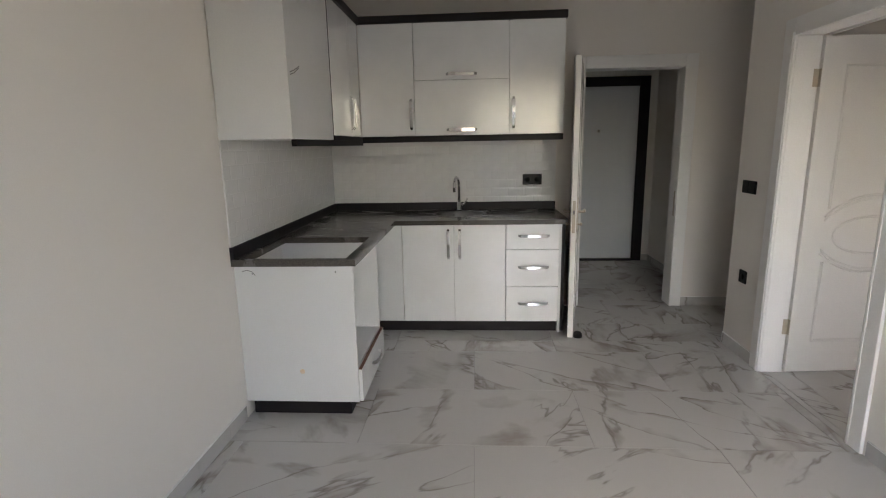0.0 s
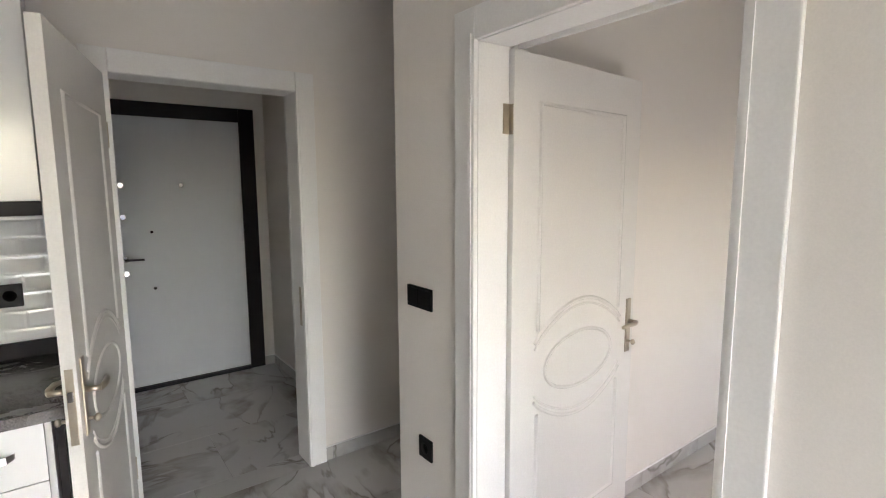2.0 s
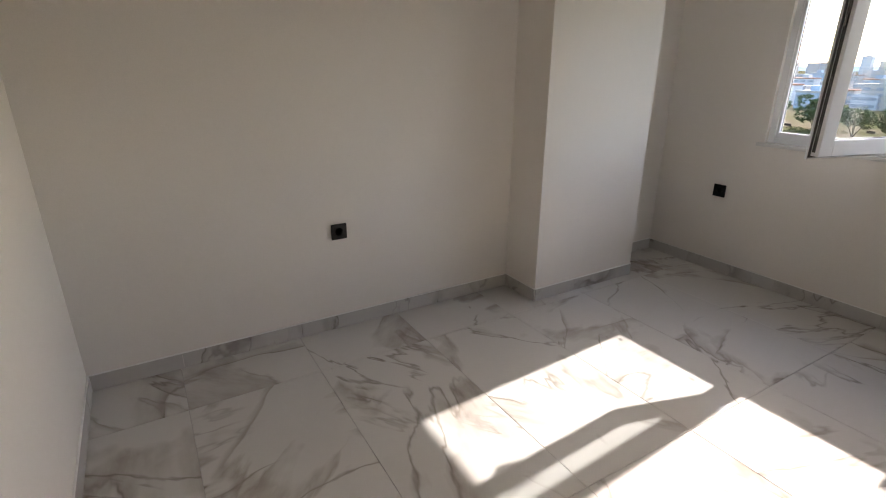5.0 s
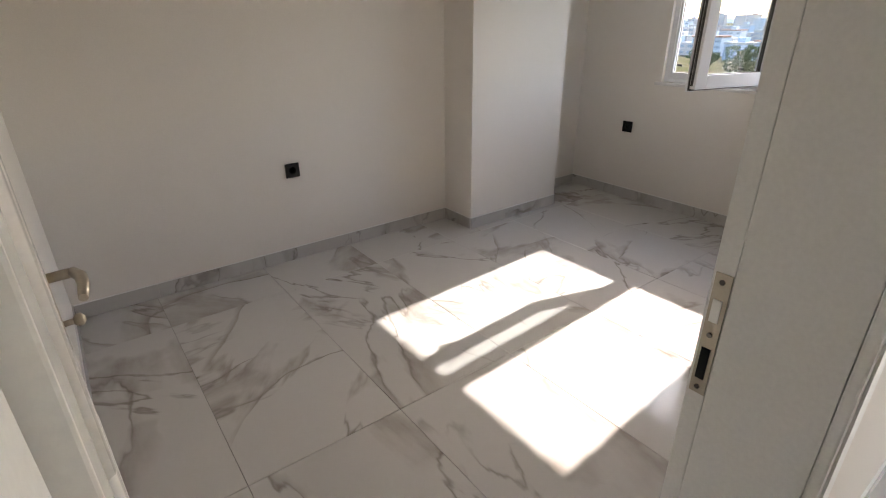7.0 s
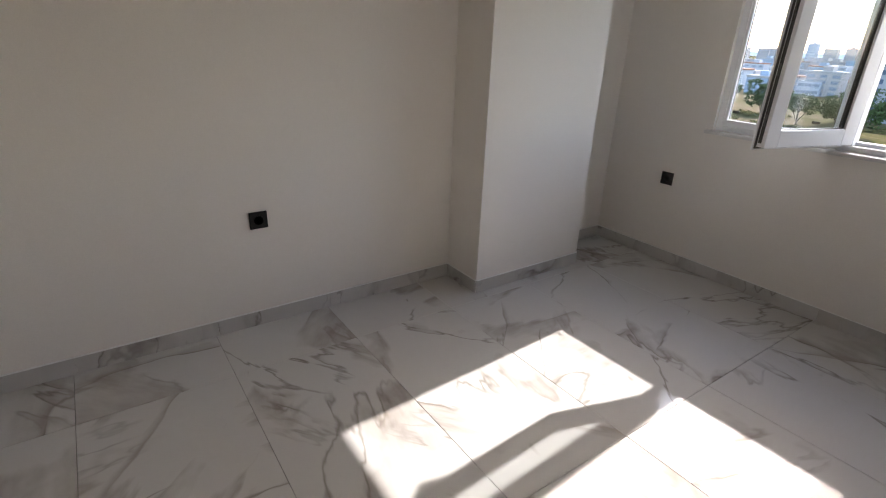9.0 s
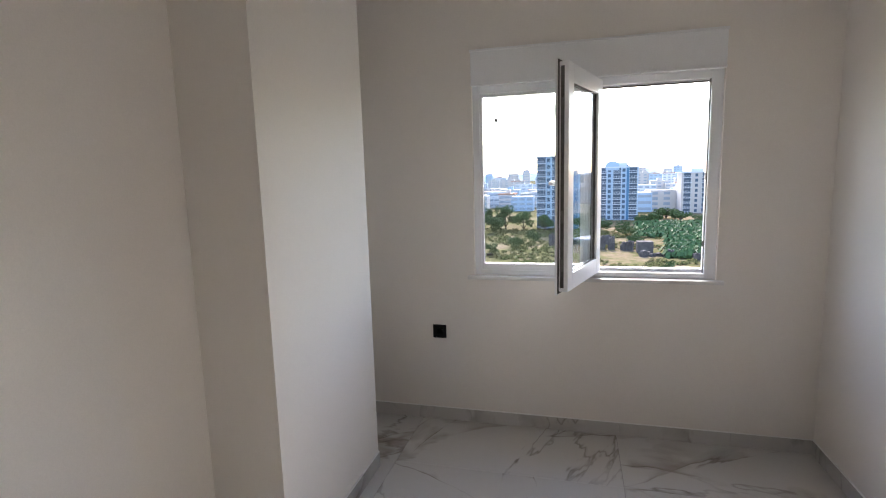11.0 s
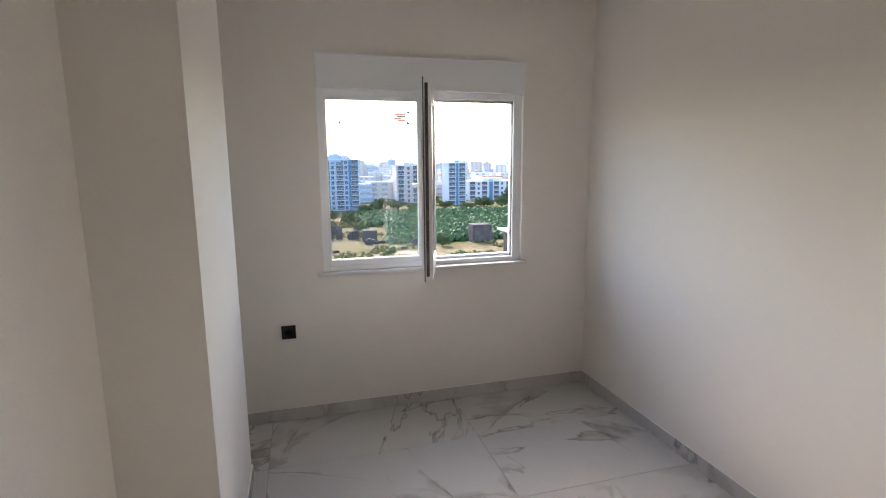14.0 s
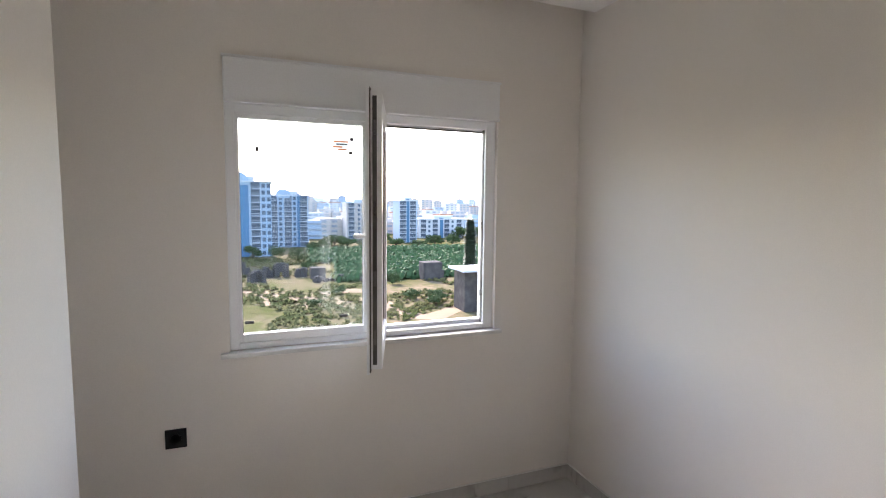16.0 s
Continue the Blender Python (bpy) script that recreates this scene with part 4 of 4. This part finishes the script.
def leaf_cloud(rng, spots, per, size, droop):
    """Sprays of bent leaves: spots are (x, y, z, scale)."""
    verts, faces = [], []
    for x, y, z, s in spots:
        for _ in range(per):
            a = rng.uniform(0, 2 * math.pi)
            ln = size * s * rng.uniform(0.7, 1.2)
            w = ln * 0.16
            up = rng.uniform(0.5, 1.0)
            ca, sa = math.cos(a), math.sin(a)
            p = [(0, 0.0), (0.55, up), (1.0, up - droop)]
            b = len(verts)
            for r, h in p:
                verts.append((x + ca * r * ln * 0.75 - sa * w, y + sa * r * ln * 0.75 + ca * w, z + h * ln * 0.7))
                verts.append((x + ca * r * ln * 0.75 + sa * w, y + sa * r * ln * 0.75 - ca * w, z + h * ln * 0.7))
            faces += [(b, b + 1, b + 3, b + 2), (b + 2, b + 3, b + 5, b + 4)]
    return verts, faces


def ground_at(az, d):
    """Plan position at a bearing from the window, degrees towards +x from due south."""
    return 3.6 + d * math.tan(radians(az)), 2.3 - d


rng = random.Random(4)
spots = []
for _ in range(9000):
    d = rng.uniform(126, 208)
    az = rng.uniform(-33, -6.5)
    if az > -9.5 and d < 165:
        continue
    if 183 < d < 191 and az < -15:
        continue
    x, y = ground_at(az, d)
    spots.append((x, y, GZ, rng.uniform(0.8, 1.25)))
v, f = leaf_cloud(rng, spots, 8, 2.1, 0.5)
mesh_stuff("banana_plantation", v, f, LEAF, "dense green banana plantation behind the field", "plants")
spots = []
for _ in range(8500):
    d = rng.uniform(66, 190)
    az = rng.uniform(-30, 30)
    if az < -9 and d > 122:
        continue
    x, y = ground_at(az, d)
    if noise.noise((x * 0.05, y * 0.05, 3)) < -0.1:
        continue
    spots.append((x, y, GZ, rng.uniform(0.5, 1.4)))
v, f = leaf_cloud(rng, spots, 22, 0.7, 0.3)
mesh_stuff("scrub", v, f, SCRUB, "low dry green scrub on the field", "shrubs")


def shrub(az, d, r, h, material=TREE, name="bush", label="dark green rounded bush on the field", count=420):
    x, y = ground_at(az, d)
    t = thing(name, pose(x, y, GZ), label, "bush" if name == "bush" else "tree")
    lo = 0.0 if name == "bush" else h * 0.08
    if name != "bush":
        part("trunk", tube(bmesh.new(), [(0, 0, -0.2), (0.1, 0, lo), (0.15, 0.1, h * 0.75)], [0.32, 0.24, 0.1], 8), BARK, t)
        for k in range(4):
            a = k * 1.7
            part("limb", tube(bmesh.new(), [(0.1, 0, lo), (r * 0.5 * math.cos(a), r * 0.5 * math.sin(a), h * 0.62)], [0.15, 0.05], 6), BARK, t)
    q = random.Random(int(az * 97 + d))
    blobs = [(q.uniform(-0.6, 0.6) * r, q.uniform(-0.6, 0.6) * r, lo + (h - lo) * q.uniform(0.25, 0.8), q.uniform(0.35, 0.55)) for _ in range(9)]
    pts = []
    for _ in range(count):
        bx, by, bz, br = q.choice(blobs)
        u = Vector((q.gauss(0, 1), q.gauss(0, 1), q.gauss(0, 1))).normalized() * q.uniform(0.6, 1.0)
        pts.append((bx + u.x * br * r, by + u.y * br * r, max(0.05, bz + u.z * br * (h - lo) * 0.5), q.uniform(0.7, 1.2)))
    v, f = leaf_cloud(q, pts, 3, r * 0.16, 0.6)
    mesh_stuff("crown", v, f, material, "", "", t)
    return t


for az, d, r, h in ((-15.8, 118, 1.9, 3.2), (-15.2, 124, 1.5, 2.6), (4.5, 150, 2.6, 4), (6.5, 140, 2.2, 3), (9.5, 128, 2.4, 3), (12.5, 112, 2.6, 2.6), (15.5, 118, 2.6, 2.8), (-20.8, 92, 2.6, 2.2), (-17.6, 100, 2.0, 1.8), (-20.5, 98, 2.2, 1.8), (1.5, 175, 3, 4), (-3, 178, 3, 5), (-5.2, 170, 3.4, 5), (-6.3, 150, 2.6, 3), (-9.5, 110, 1.6, 1.6), (-6.8, 98, 1.5, 1.5)):
    shrub(az, d, r, h)
for az, d, r, h in ((20.5, 170, 5, 9), (23.5, 185, 6, 11), (13.5, 186, 4.5, 7), (11.6, 176, 4, 6), (8.9, 178, 4, 6), (5.6, 184, 4, 7), (27, 190, 6, 10), (15.8, 165, 5.5, 12), (17.6, 180, 5, 10), (7.6, 190, 4.5, 9), (3.2, 186, 3.5, 6), (-17.2, 250, 5, 9), (-23.6, 258, 6, 11), (-24.8, 262, 6, 10), (-9.2, 232, 5, 8), (-14.4, 244, 5, 7), (10.2, 196, 4, 8), (-0.6, 184, 3.2, 5), (-8.2, 216, 4, 6), (-10.6, 222, 4.5, 7), (-12.6, 214, 3.6, 5), (-16.0, 220, 4, 6), (-18.6, 214, 3.4, 5), (-20.4, 226, 4.5, 7), (-22.4, 218, 4, 8), (-6.9, 214, 3.4, 5)):
    shrub(az, d, r, h * (0.62 if d > 210 else 1.0), TREE, "tree", "broad dark green tree among the buildings", 700)
x, y = ground_at(-24.25, 96)
t = thing("cypress", pose(x, y, GZ), "tall slim dark cypress", "tree")
part("trunk", tube(bmesh.new(), [(0, 0, -0.2), (0, 0, 14)], [0.25, 0.05], 8), BARK, t)
q = random.Random(9)
pts = [(math.cos(a) * r, math.sin(a) * r, z, 1.0) for z, a, r in ((zz, q.uniform(0, 6.3), 0.85 * q.uniform(0.5, 1) * min(1, (16.6 - zz) / 5)) for zz in (q.uniform(0.6, 16) for _ in range(1100)))]
v, f = leaf_cloud(q, pts, 4, 1.1, 0.1)
mesh_stuff("crown", v, f, CYPRESS, "", "", t)


def ruin(az, d, n, spread, h, seed):
    x, y = ground_at(az, d)
    t = thing("ruined_wall", pose(x, y, GZ), "dark rubble of a ruined stone wall on the field", "ruin", "ruins")
    q = random.Random(seed)
    for _ in range(n):
        bm = bmesh.new()
        sx, sy, sz = q.uniform(0.6, 1.9), q.uniform(0.6, 1.4), h * q.uniform(0.35, 1.0)
        made = bmesh.ops.create_cube(bm, size=1.0)
        bmesh.ops.subdivide_edges(bm, edges=bm.edges, cuts=2, use_grid_fill=True)
        ox, oy, rz = q.uniform(-spread, spread), q.uniform(-1.2, 1.2), q.uniform(0, 3)
        for vv in bm.verts:
            k = noise.noise((vv.co.x * 2 + seed + ox, vv.co.y * 2 + oy, vv.co.z * 2)) * 0.28
            vv.co = Vector((vv.co.x * sx * (1 + k), vv.co.y * sy * (1 + k), (vv.co.z + 0.42) * sz * (1 + k)))
        bm.transform(Matrix.Translation((ox, oy, 0)) @ Matrix.Rotation(rz, 4, "Z"))
        part("stone", bm, ROCK, t)


for i, a in enumerate(((1.4, 145, 12, 3.2, 4.2), (-0.9, 132, 9, 2.6, 3.0), (-3.0, 140, 12, 3.5, 3.6), (-5.2, 138, 6, 1.6, 2.6), (-8.6, 128, 8, 3.5, 1.8), (-12.2, 124, 8, 4.0, 1.8), (-3.6, 150, 5, 1.5, 3))):
    ruin(*a, seed=20 + i)
x, y = ground_at(-19.8, 124)
t = thing("stone_hut", pose(x, y, GZ), "dark roofless stone hut at the plantation's edge", "hut")
part("wall", boxes((-2.6, 2.6, -2, 2, 0, 4.6), (-3.0, -1.8, -2.3, 2.3, 0, 2.6), bevel=0.25), ROCK, t)
x, y = ground_at(-7.2, 134)
t = thing("stone_hut", pose(x, y, GZ), "small dark stone hut on the field", "hut")
part("wall", boxes((-1.9, 1.9, -1.5, 1.5, 0, 2.9), bevel=0.2), ROCK, t)


def track(pts, w, name, label):
    bm = bmesh.new()
    rows = []
    for i, p in enumerate(pts):
        a, b = Vector(pts[max(i - 1, 0)]), Vector(pts[min(i + 1, len(pts) - 1)])
        dvec = (b - a).normalized()
        nn = Vector((-dvec.y, dvec.x)) * w * (0.5 + 0.12 * noise.noise((i * 0.9, 1, 2)))
        rows.append((bm.verts.new((p[0] + nn.x, p[1] + nn.y, GZ + 0.03)), bm.verts.new((p[0] - nn.x, p[1] - nn.y, GZ + 0.03))))
    for a, b in zip(rows, rows[1:]):
        bm.faces.new((a[0], a[1], b[1], b[0]))
    setting(name, bm, PATHDIRT, label, "path")


track([ground_at(-30 + k * 2.0, 89 + 7 * math.sin(k * 0.9) + max(0, k - 7) * 3.2) for k in range(16)], 4.5, "path_1", "pale dirt track winding over the field")
track([ground_at(-14 + k * 1.6, 108 + 5 * math.sin(k * 0.7)) for k in range(9)], 5.0, "path_2", "pale bare earth beside the ruins")
track([ground_at(-34 + k * 3.0, 187) for k in range(8)], 3.0, "path_3", "pale farm road through the plantation")


WINDOW_ME = mesh_of("window", boxes((-0.6, 0.6, -0.02, 0.06, -0.7, 0.7)), DARKGLASS)
# balcony window, enlarged so its dark colour imitates the shaded recess
WIDE_ME = mesh_of("window", boxes((-1.5, 1.5, -0.02, 0.06, -0.95, 1.3)), DARKBAY)
bmb = boxes((-1.7, 1.7, 0.0, 1.3, -1.25, -1.05), (-1.7, 1.7, 1.24, 1.3, -0.28, -0.18), (-1.7, -1.64, 0.0, 1.24, -0.28, -0.18), (1.64, 1.7, 0.0, 1.24, -0.28, -0.18), *[(-1.7 + 0.66 * k, -1.62 + 0.66 * k, 1.24, 1.3, -1.05, -0.28) for k in range(6)])
BALC_ME = mesh_of("balcony", bmb, WHITE)
# far panes carry the haze in their paler colour
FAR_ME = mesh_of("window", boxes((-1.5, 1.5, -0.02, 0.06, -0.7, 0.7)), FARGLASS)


def tower(name, x0, x1, y, depth, top, storeys, wall, label, cols, stripes=(), dome=None, group="apartment blocks", crown=True):
    """An apartment block whose face towards the flat lies at y; cols: plan offsets with b for balcony or w for window."""
    t = thing(name, pose((x0 + x1) / 2, y, GZ), label, "building", group)
    w, h = x1 - x0, top - GZ
    part("wall", boxes((-w / 2, w / 2, -depth, 0, 0, h)), wall, t)
    if crown:
        part("roof", boxes((-w / 2 - 0.7, w / 2 + 0.7, -depth - 0.7, 0.9, h, h + 0.5), (-w / 4, w / 6, -depth * 0.7, -1.5, h + 0.5, h + 2.2)), WHITE, t)
    else:
        part("roof", boxes((-w / 2, w / 2, -depth, 0, h + 0.002, h + 0.3)), CONCRETE, t)
    for a, b in stripes:
        part("recessed_bay", boxes((a, b, -1.0, 0.25, 0, h + 1.0)), BLUE, t, "blue glazed bay")
    if dome:
        bm = bmesh.new()
        a0, a1 = dome
        r = (a1 - a0) / 2
        arc = [((a0 + a1) / 2 + r * math.cos(math.pi * k / 14), h + 1.0 + r * 0.72 * math.sin(math.pi * k / 14)) for k in range(15)]
        fr = [bm.verts.new((px, 0.6, pz)) for px, pz in arc]
        bk = [bm.verts.new((px, -7, pz)) for px, pz in arc]
        for k in range(14):
            bm.faces.new((fr[k], fr[k + 1], bk[k + 1], bk[k]))
        bm.faces.new(fr)
        bm.faces.new(bk)
        part("barrel_roof", bm, FACADE, t, "pale barrel-vaulted roof")
        part("drum", boxes((a0, a1, -7, 0.55, h - 1.0, h + 1.0)), FACADE, t)
    sh = h / storeys
    for s in range(storeys):
        z = sh * (s + 0.52)
        for cx, kind in cols:
            if kind == "b":
                piece("balcony", BALC_ME, t, pose(cx, 0, z))
                piece("window", WIDE_ME, t, pose(cx, 0, z))
            else:
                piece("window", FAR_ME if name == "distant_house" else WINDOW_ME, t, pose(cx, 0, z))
    return t


x, y = ground_at(0, 192)
tower("apartment_tower", -5.0, 17.5, y, 16, 7.9, 11, FACADE, "tall pale blue-white apartment tower with balconies and a vaulted roof", [(9.6, "b"), (7.0, "w"), (4.2, "b"), (-5.9, "b"), (-8.6, "w"), (-10.4, "w")], stripes=((-3.6, 0.6),), dome=(-3.6, 3.4))
x, y = ground_at(0, 228)
tower("apartment_tower", -22.0, -5.5, y, 16, 3.6, 10, FACADE, "tall pale blue-white apartment tower with balconies and a vaulted roof", [(-6.2, "b"), (-2.4, "w"), (0.3, "b"), (3.4, "w"), (6.2, "b")], stripes=((-4.6, -3.5),), dome=(-0.5, 5.0))
x, y = ground_at(0, 204)
tower("apartment_block", 48, 66, y, 14, 2.9, 8, FACADE3, "unfinished grey concrete apartment block", [(-6.5, "w"), (-3.2, "w"), (0.2, "w"), (3.4, "w"), (6.6, "w")], crown=False)
x, y = ground_at(0, 240)
tower("apartment_block", -76, -67, y, 12, 1.9, 9, FACADE, "slim pale apartment block with blue bays", [(-2.4, "b"), (2.8, "b")], stripes=((-0.4, 1.0),))
x, y = ground_at(0, 262)
tower("apartment_block", -58, -45, y, 12, 0.6, 8, FACADE2, "cream apartment block with balconies", [(-4, "b"), (0, "w"), (4, "b")])
tower("apartment_block", -113, -86, y - 4, 14, -8.2, 4, WHITE, "low white apartment block with blue bays", [(-10.5, "b"), (-6.5, "w"), (-3, "b"), (4, "b"), (7.5, "w"), (11, "b")], stripes=((-0.8, 1.2),))
q = random.Random(12)
TOWNCOLS = (FACADE2, WHITE, FACADE2, FACADE2, FACADE)
for k in range(230):
    near_row = k >= 170
    if near_row:
        d, az, el = q.uniform(272, 330), -36 + 74 * (k - 170 + q.uniform(-0.3, 0.3)) / 60, q.uniform(-2.9, -1.8)
    else:
        step = k % 3
        d, az, el = (q.uniform(380, 480), q.uniform(560, 680), q.uniform(800, 950))[step], -36 + 74 * (k + q.uniform(-0.5, 0.5)) / 170, (q.uniform(-1.9, -0.9), q.uniform(-1.1, -0.1), q.uniform(-0.3, 0.65))[step]
    x, y = ground_at(az, d)
    w = q.uniform(10, 17) if near_row else q.uniform(11, 19)
    top = max(GZ + 6.5, 1.6 + d * math.tan(radians(el)))
    n = max(2, round((top - GZ) / 3.0))
    cols = [(c, "w") for c in (np.linspace(-w / 2 + 2.0, w / 2 - 2.0, 3))]
    tw = tower("distant_house", x - w / 2, x + w / 2, y, 10, top, min(n, 7), TOWNCOLS[k % 5], "pale distant apartment house of the town", cols, group="distant town", crown=False)
    if k % 2 == 1:
        h = top - GZ
        part("roof_tiles", boxes((-w / 2 - 0.4, w / 2 + 0.4, -10.4, 0.4, h + 0.3, h + 1.0)), ROOFRED if k % 4 == 1 else CONCRETE, tw, "flat overhanging roof")
        part("stairwell_head", boxes((-w / 6, w / 8, -7, -2, h + 1.0, h + 3.2)), TOWNCOLS[k % 5], tw)

# near outbuilding with a white flat roof
x, y = ground_at(-23.3, 84)
t = thing("outbuilding", pose(x, y, GZ), "dark stone outbuilding with a white flat roof and posts", "building")
part("wall", boxes((-16, -0.6, -5, 0, 0, 7.6)), ROCK, t)
part("roof", boxes((-17, 0.5, -5.5, 1.8, 7.6, 8.0), bevel=0.05), WHITE, t)
for px in (-3.0, -8.0, -13.0):
    part("post", boxes((px - 0.3, px + 0.3, 1.0, 1.6, 0, 7.598)), WHITE, t)
part("opening", boxes((-6.0, -4.0, -0.2, 0.06, 1.2, 6.6)), DARKGLASS, t)

# far ridge
bm = bmesh.new()
prev = None
for k in range(81):
    x = -1800 + 45 * k
    h = 14 + 26 * abs(noise.noise((k * 0.13, 5.0, 1.0))) + 10 * noise.noise((k * 0.5, 2.0, 1.0))
    a, b, c = bm.verts.new((x, -1900, GZ)), bm.verts.new((x, -2000, GZ + h)), bm.verts.new((x, -2400, GZ))
    if prev:
        bm.faces.new((prev[0], a, b, prev[1]))
        bm.faces.new((prev[1], b, c, prev[2]))
    prev = (a, b, c)
setting("backdrop", bm, HAZE, "hazy low ridge on the horizon", "hills")


# ---------------------------------------------------------------- tiles, last
def tile_mesh(name, sx, sy, th, material, bevel=0.0012):
    return mesh_of(name, boxes((0, sx, 0, sy, -th, 0), bevel=0) if not bevel else chamfered(sx, sy, th, bevel), material)


def chamfered(sx, sy, th, c, deep=0.0):
    """A slab with bevelled upper edges: c wide, and c or deep high."""
    bm = bmesh.new()
    drop = deep or c
    lo = [bm.verts.new(p) for p in ((0, 0, -th), (sx, 0, -th), (sx, sy, -th), (0, sy, -th))]
    mi = [bm.verts.new(p) for p in ((0, 0, -drop), (sx, 0, -drop), (sx, sy, -drop), (0, sy, -drop))]
    hi = [bm.verts.new(p) for p in ((c, c, 0), (sx - c, c, 0), (sx - c, sy - c, 0), (c, sy - c, 0))]
    for a, b in ((lo, mi), (mi, hi)):
        for k in range(4):
            bm.faces.new((a[k], a[(k + 1) % 4], b[(k + 1) % 4], b[k]))
    bm.faces.new(hi)
    bm.faces.new(lo[::-1])
    return bm


FLOOR = [o for o in scene.objects if o.name == "floor"][0]
cache = {}
GAP = 0.0008


def lay(x0, x1, y0, y1, off_x, off_y, lx, ly, stagger):
    """Floor tiles inside a rectangle of the plan, cut at its edges."""
    j = math.floor((y0 - off_y) / ly)
    while off_y + j * ly < y1 - 1e-6:
        ya, yb = max(y0, off_y + j * ly), min(y1, off_y + (j + 1) * ly)
        ox = off_x + (lx / 2 if stagger and j % 2 else 0)
        i = math.floor((x0 - ox) / lx)
        while ox + i * lx < x1 - 1e-6:
            xa, xb = max(x0, ox + i * lx), min(x1, ox + (i + 1) * lx)
            if xb - xa > 0.004 and yb - ya > 0.004:
                key = (round(xb - xa, 4), round(yb - ya, 4))
                if key not in cache:
                    cache[key] = tile_mesh("floor_tile", key[0] - 2 * GAP, key[1] - 2 * GAP, 0.0105, TILE)
                piece("floor_tile", cache[key], FLOOR, pose(xa + GAP, ya + GAP, 0))
            i += 1
        j += 1


lay(2.22, 4.86, -0.473, 3.412, 3.28, 1.248, 1.2, 0.595, False)
lay(2.04, 2.22, DB0, DB1, 3.28 - 2.4, 1.248, 1.2, 0.595, False)
lay(-1.10, 2.04, -0.80, 3.786, 0.18, 2.39 - 0.595, 1.2, 0.595, True)
lay(-1.10, 3.6, 3.786, 4.67, 0.18, 2.39 - 0.595, 1.2, 0.595, True)
lay(DA0, DA1, 4.67, 4.82, 0.18, 4.52, 1.2, 0.595, False)
lay(1.0, 2.38, 4.82, 6.52, 0.38, 4.82, 1.2, 0.595, True)

# skirting, cut from the same tiles
skirt_cache = {}
SKIRT_OB = thing("baseboard", pose(0, 0, 0), "grey veined marble skirting tiles along the walls", "baseboard", "", "structure")


def skirting(p0, p1, phase=0.0):
    """Skirting pieces from p0 to p1; the wall lies to the right of that way."""
    p0, p1 = Vector(p0), Vector(p1)
    length = (p1 - p0).length
    a = math.degrees(math.atan2(p1.y - p0.y, p1.x - p0.x))
    part("caulk_line", boxes((0.0, length, 0.0004, 0.0075, 0.0802, 0.0845)), CEIL, SKIRT_OB).matrix_local = pose(p0.x, p0.y, 0, 0, 0, a)
    s = 0.0
    nxt = phase % 0.595 or 0.595
    while s < length - 0.002:
        e = min(length, nxt)
        if e - s > 0.003:
            key = round(e - s - 0.0016, 4)
            if key not in skirt_cache:
                skirt_cache[key] = mesh_of("skirting_tile", boxes((0, key, 0.0, 0.0085, 0.001, 0.08)), SKIRT)
            piece("skirting_tile", skirt_cache[key], SKIRT_OB, pose(p0.x, p0.y, 0, 0, 0, a) @ pose(s + 0.0008, 0.0005, 0))
        s = e
        nxt += 0.595


skirting((-1.10, 2.60), (-1.10, -0.80), 0.2)
skirting((3.6, 4.67), (2.068, 4.67), 0.3)
skirting((2.04, -0.80), (2.04, 2.352), 0.1)
skirting((2.04, 3.378), (2.04, 3.786), 0.3)
skirting((2.04, 3.786), (3.6, 3.786), 0.3)
skirting((4.86, 3.412), (2.24, 3.412), 0.35)
skirting((4.86, 1.012), (4.86, 3.412), 0.22)
skirting((4.556, 1.012), (4.851, 1.012), 0.16)
skirting((4.556, 0.125), (4.556, 1.012), 0.55)
skirting((4.851, 0.125), (4.556, 0.125), 0.2)
skirting((4.86, -0.473), (4.86, 0.125), 0.3)
skirting((2.271, -0.473), (4.851, -0.473), 0.4)
skirting((2.262, 2.30), (2.262, -0.473), 0.3)
skirting((2.38, 4.84), (2.38, 6.50), 0.3)
skirting((2.371, 6.515), (2.29, 6.515), 0.3)
skirting((1.0, 6.5), (1.0, 4.84), 0.3)

# glazed wall tiles behind the worktop
BS_N = setting("tile_bed", boxes((-1.10, 0.905, 4.6597, 4.6695, CT1 + 0.03, 1.60)), WALLGROUT, "grout bed of the kitchen wall tiles", "wall tiles")
BS_W = setting("tile_bed", boxes((-1.0995, -1.0922, 2.615, 4.6575, CT1 + 0.03, 1.60)), WALLGROUT, "grout bed of the kitchen wall tiles", "wall tiles")
wt_cache = {}


def wall_tiles(bed, m, length, z0, z1, lx, lz):
    """Running-bond bevelled tiles; local x along the wall, z up, -y out."""
    r = 0
    z = z0
    while z < z1 - 0.01:
        x = -lx / 2 if r % 2 else 0.0
        while x < length - 0.01:
            a, b = max(0.0, x), min(length, x + lx)
            top = min(z1, z + lz)
            if b - a > 0.01:
                key = (round(b - a, 3), round(top - z, 3))
                if key not in wt_cache:
                    bm = chamfered(key[0] - 0.0014, key[1] - 0.0014, 0.006, min(0.009, key[0] / 3, key[1] / 3), 0.0012)
                    bm.transform(Matrix.Rotation(math.pi / 2, 4, "X"))
                    wt_cache[key] = mesh_of("wall_tile", bm, WALLTILE)
                piece("wall_tile", wt_cache[key], bed, m @ pose(a + 0.0007, -0.006, z + 0.0007))
            x += lx
        z += lz
        r += 1


wall_tiles(BS_N, pose(-1.09, 4.664, 0), 1.995, CT1 + 0.04, 1.59, 0.15, 0.075)
wall_tiles(BS_W, pose(-1.0965, 2.615, 0, 0, 0, 90), 2.04, CT1 + 0.04, 1.59, 0.15, 0.075)
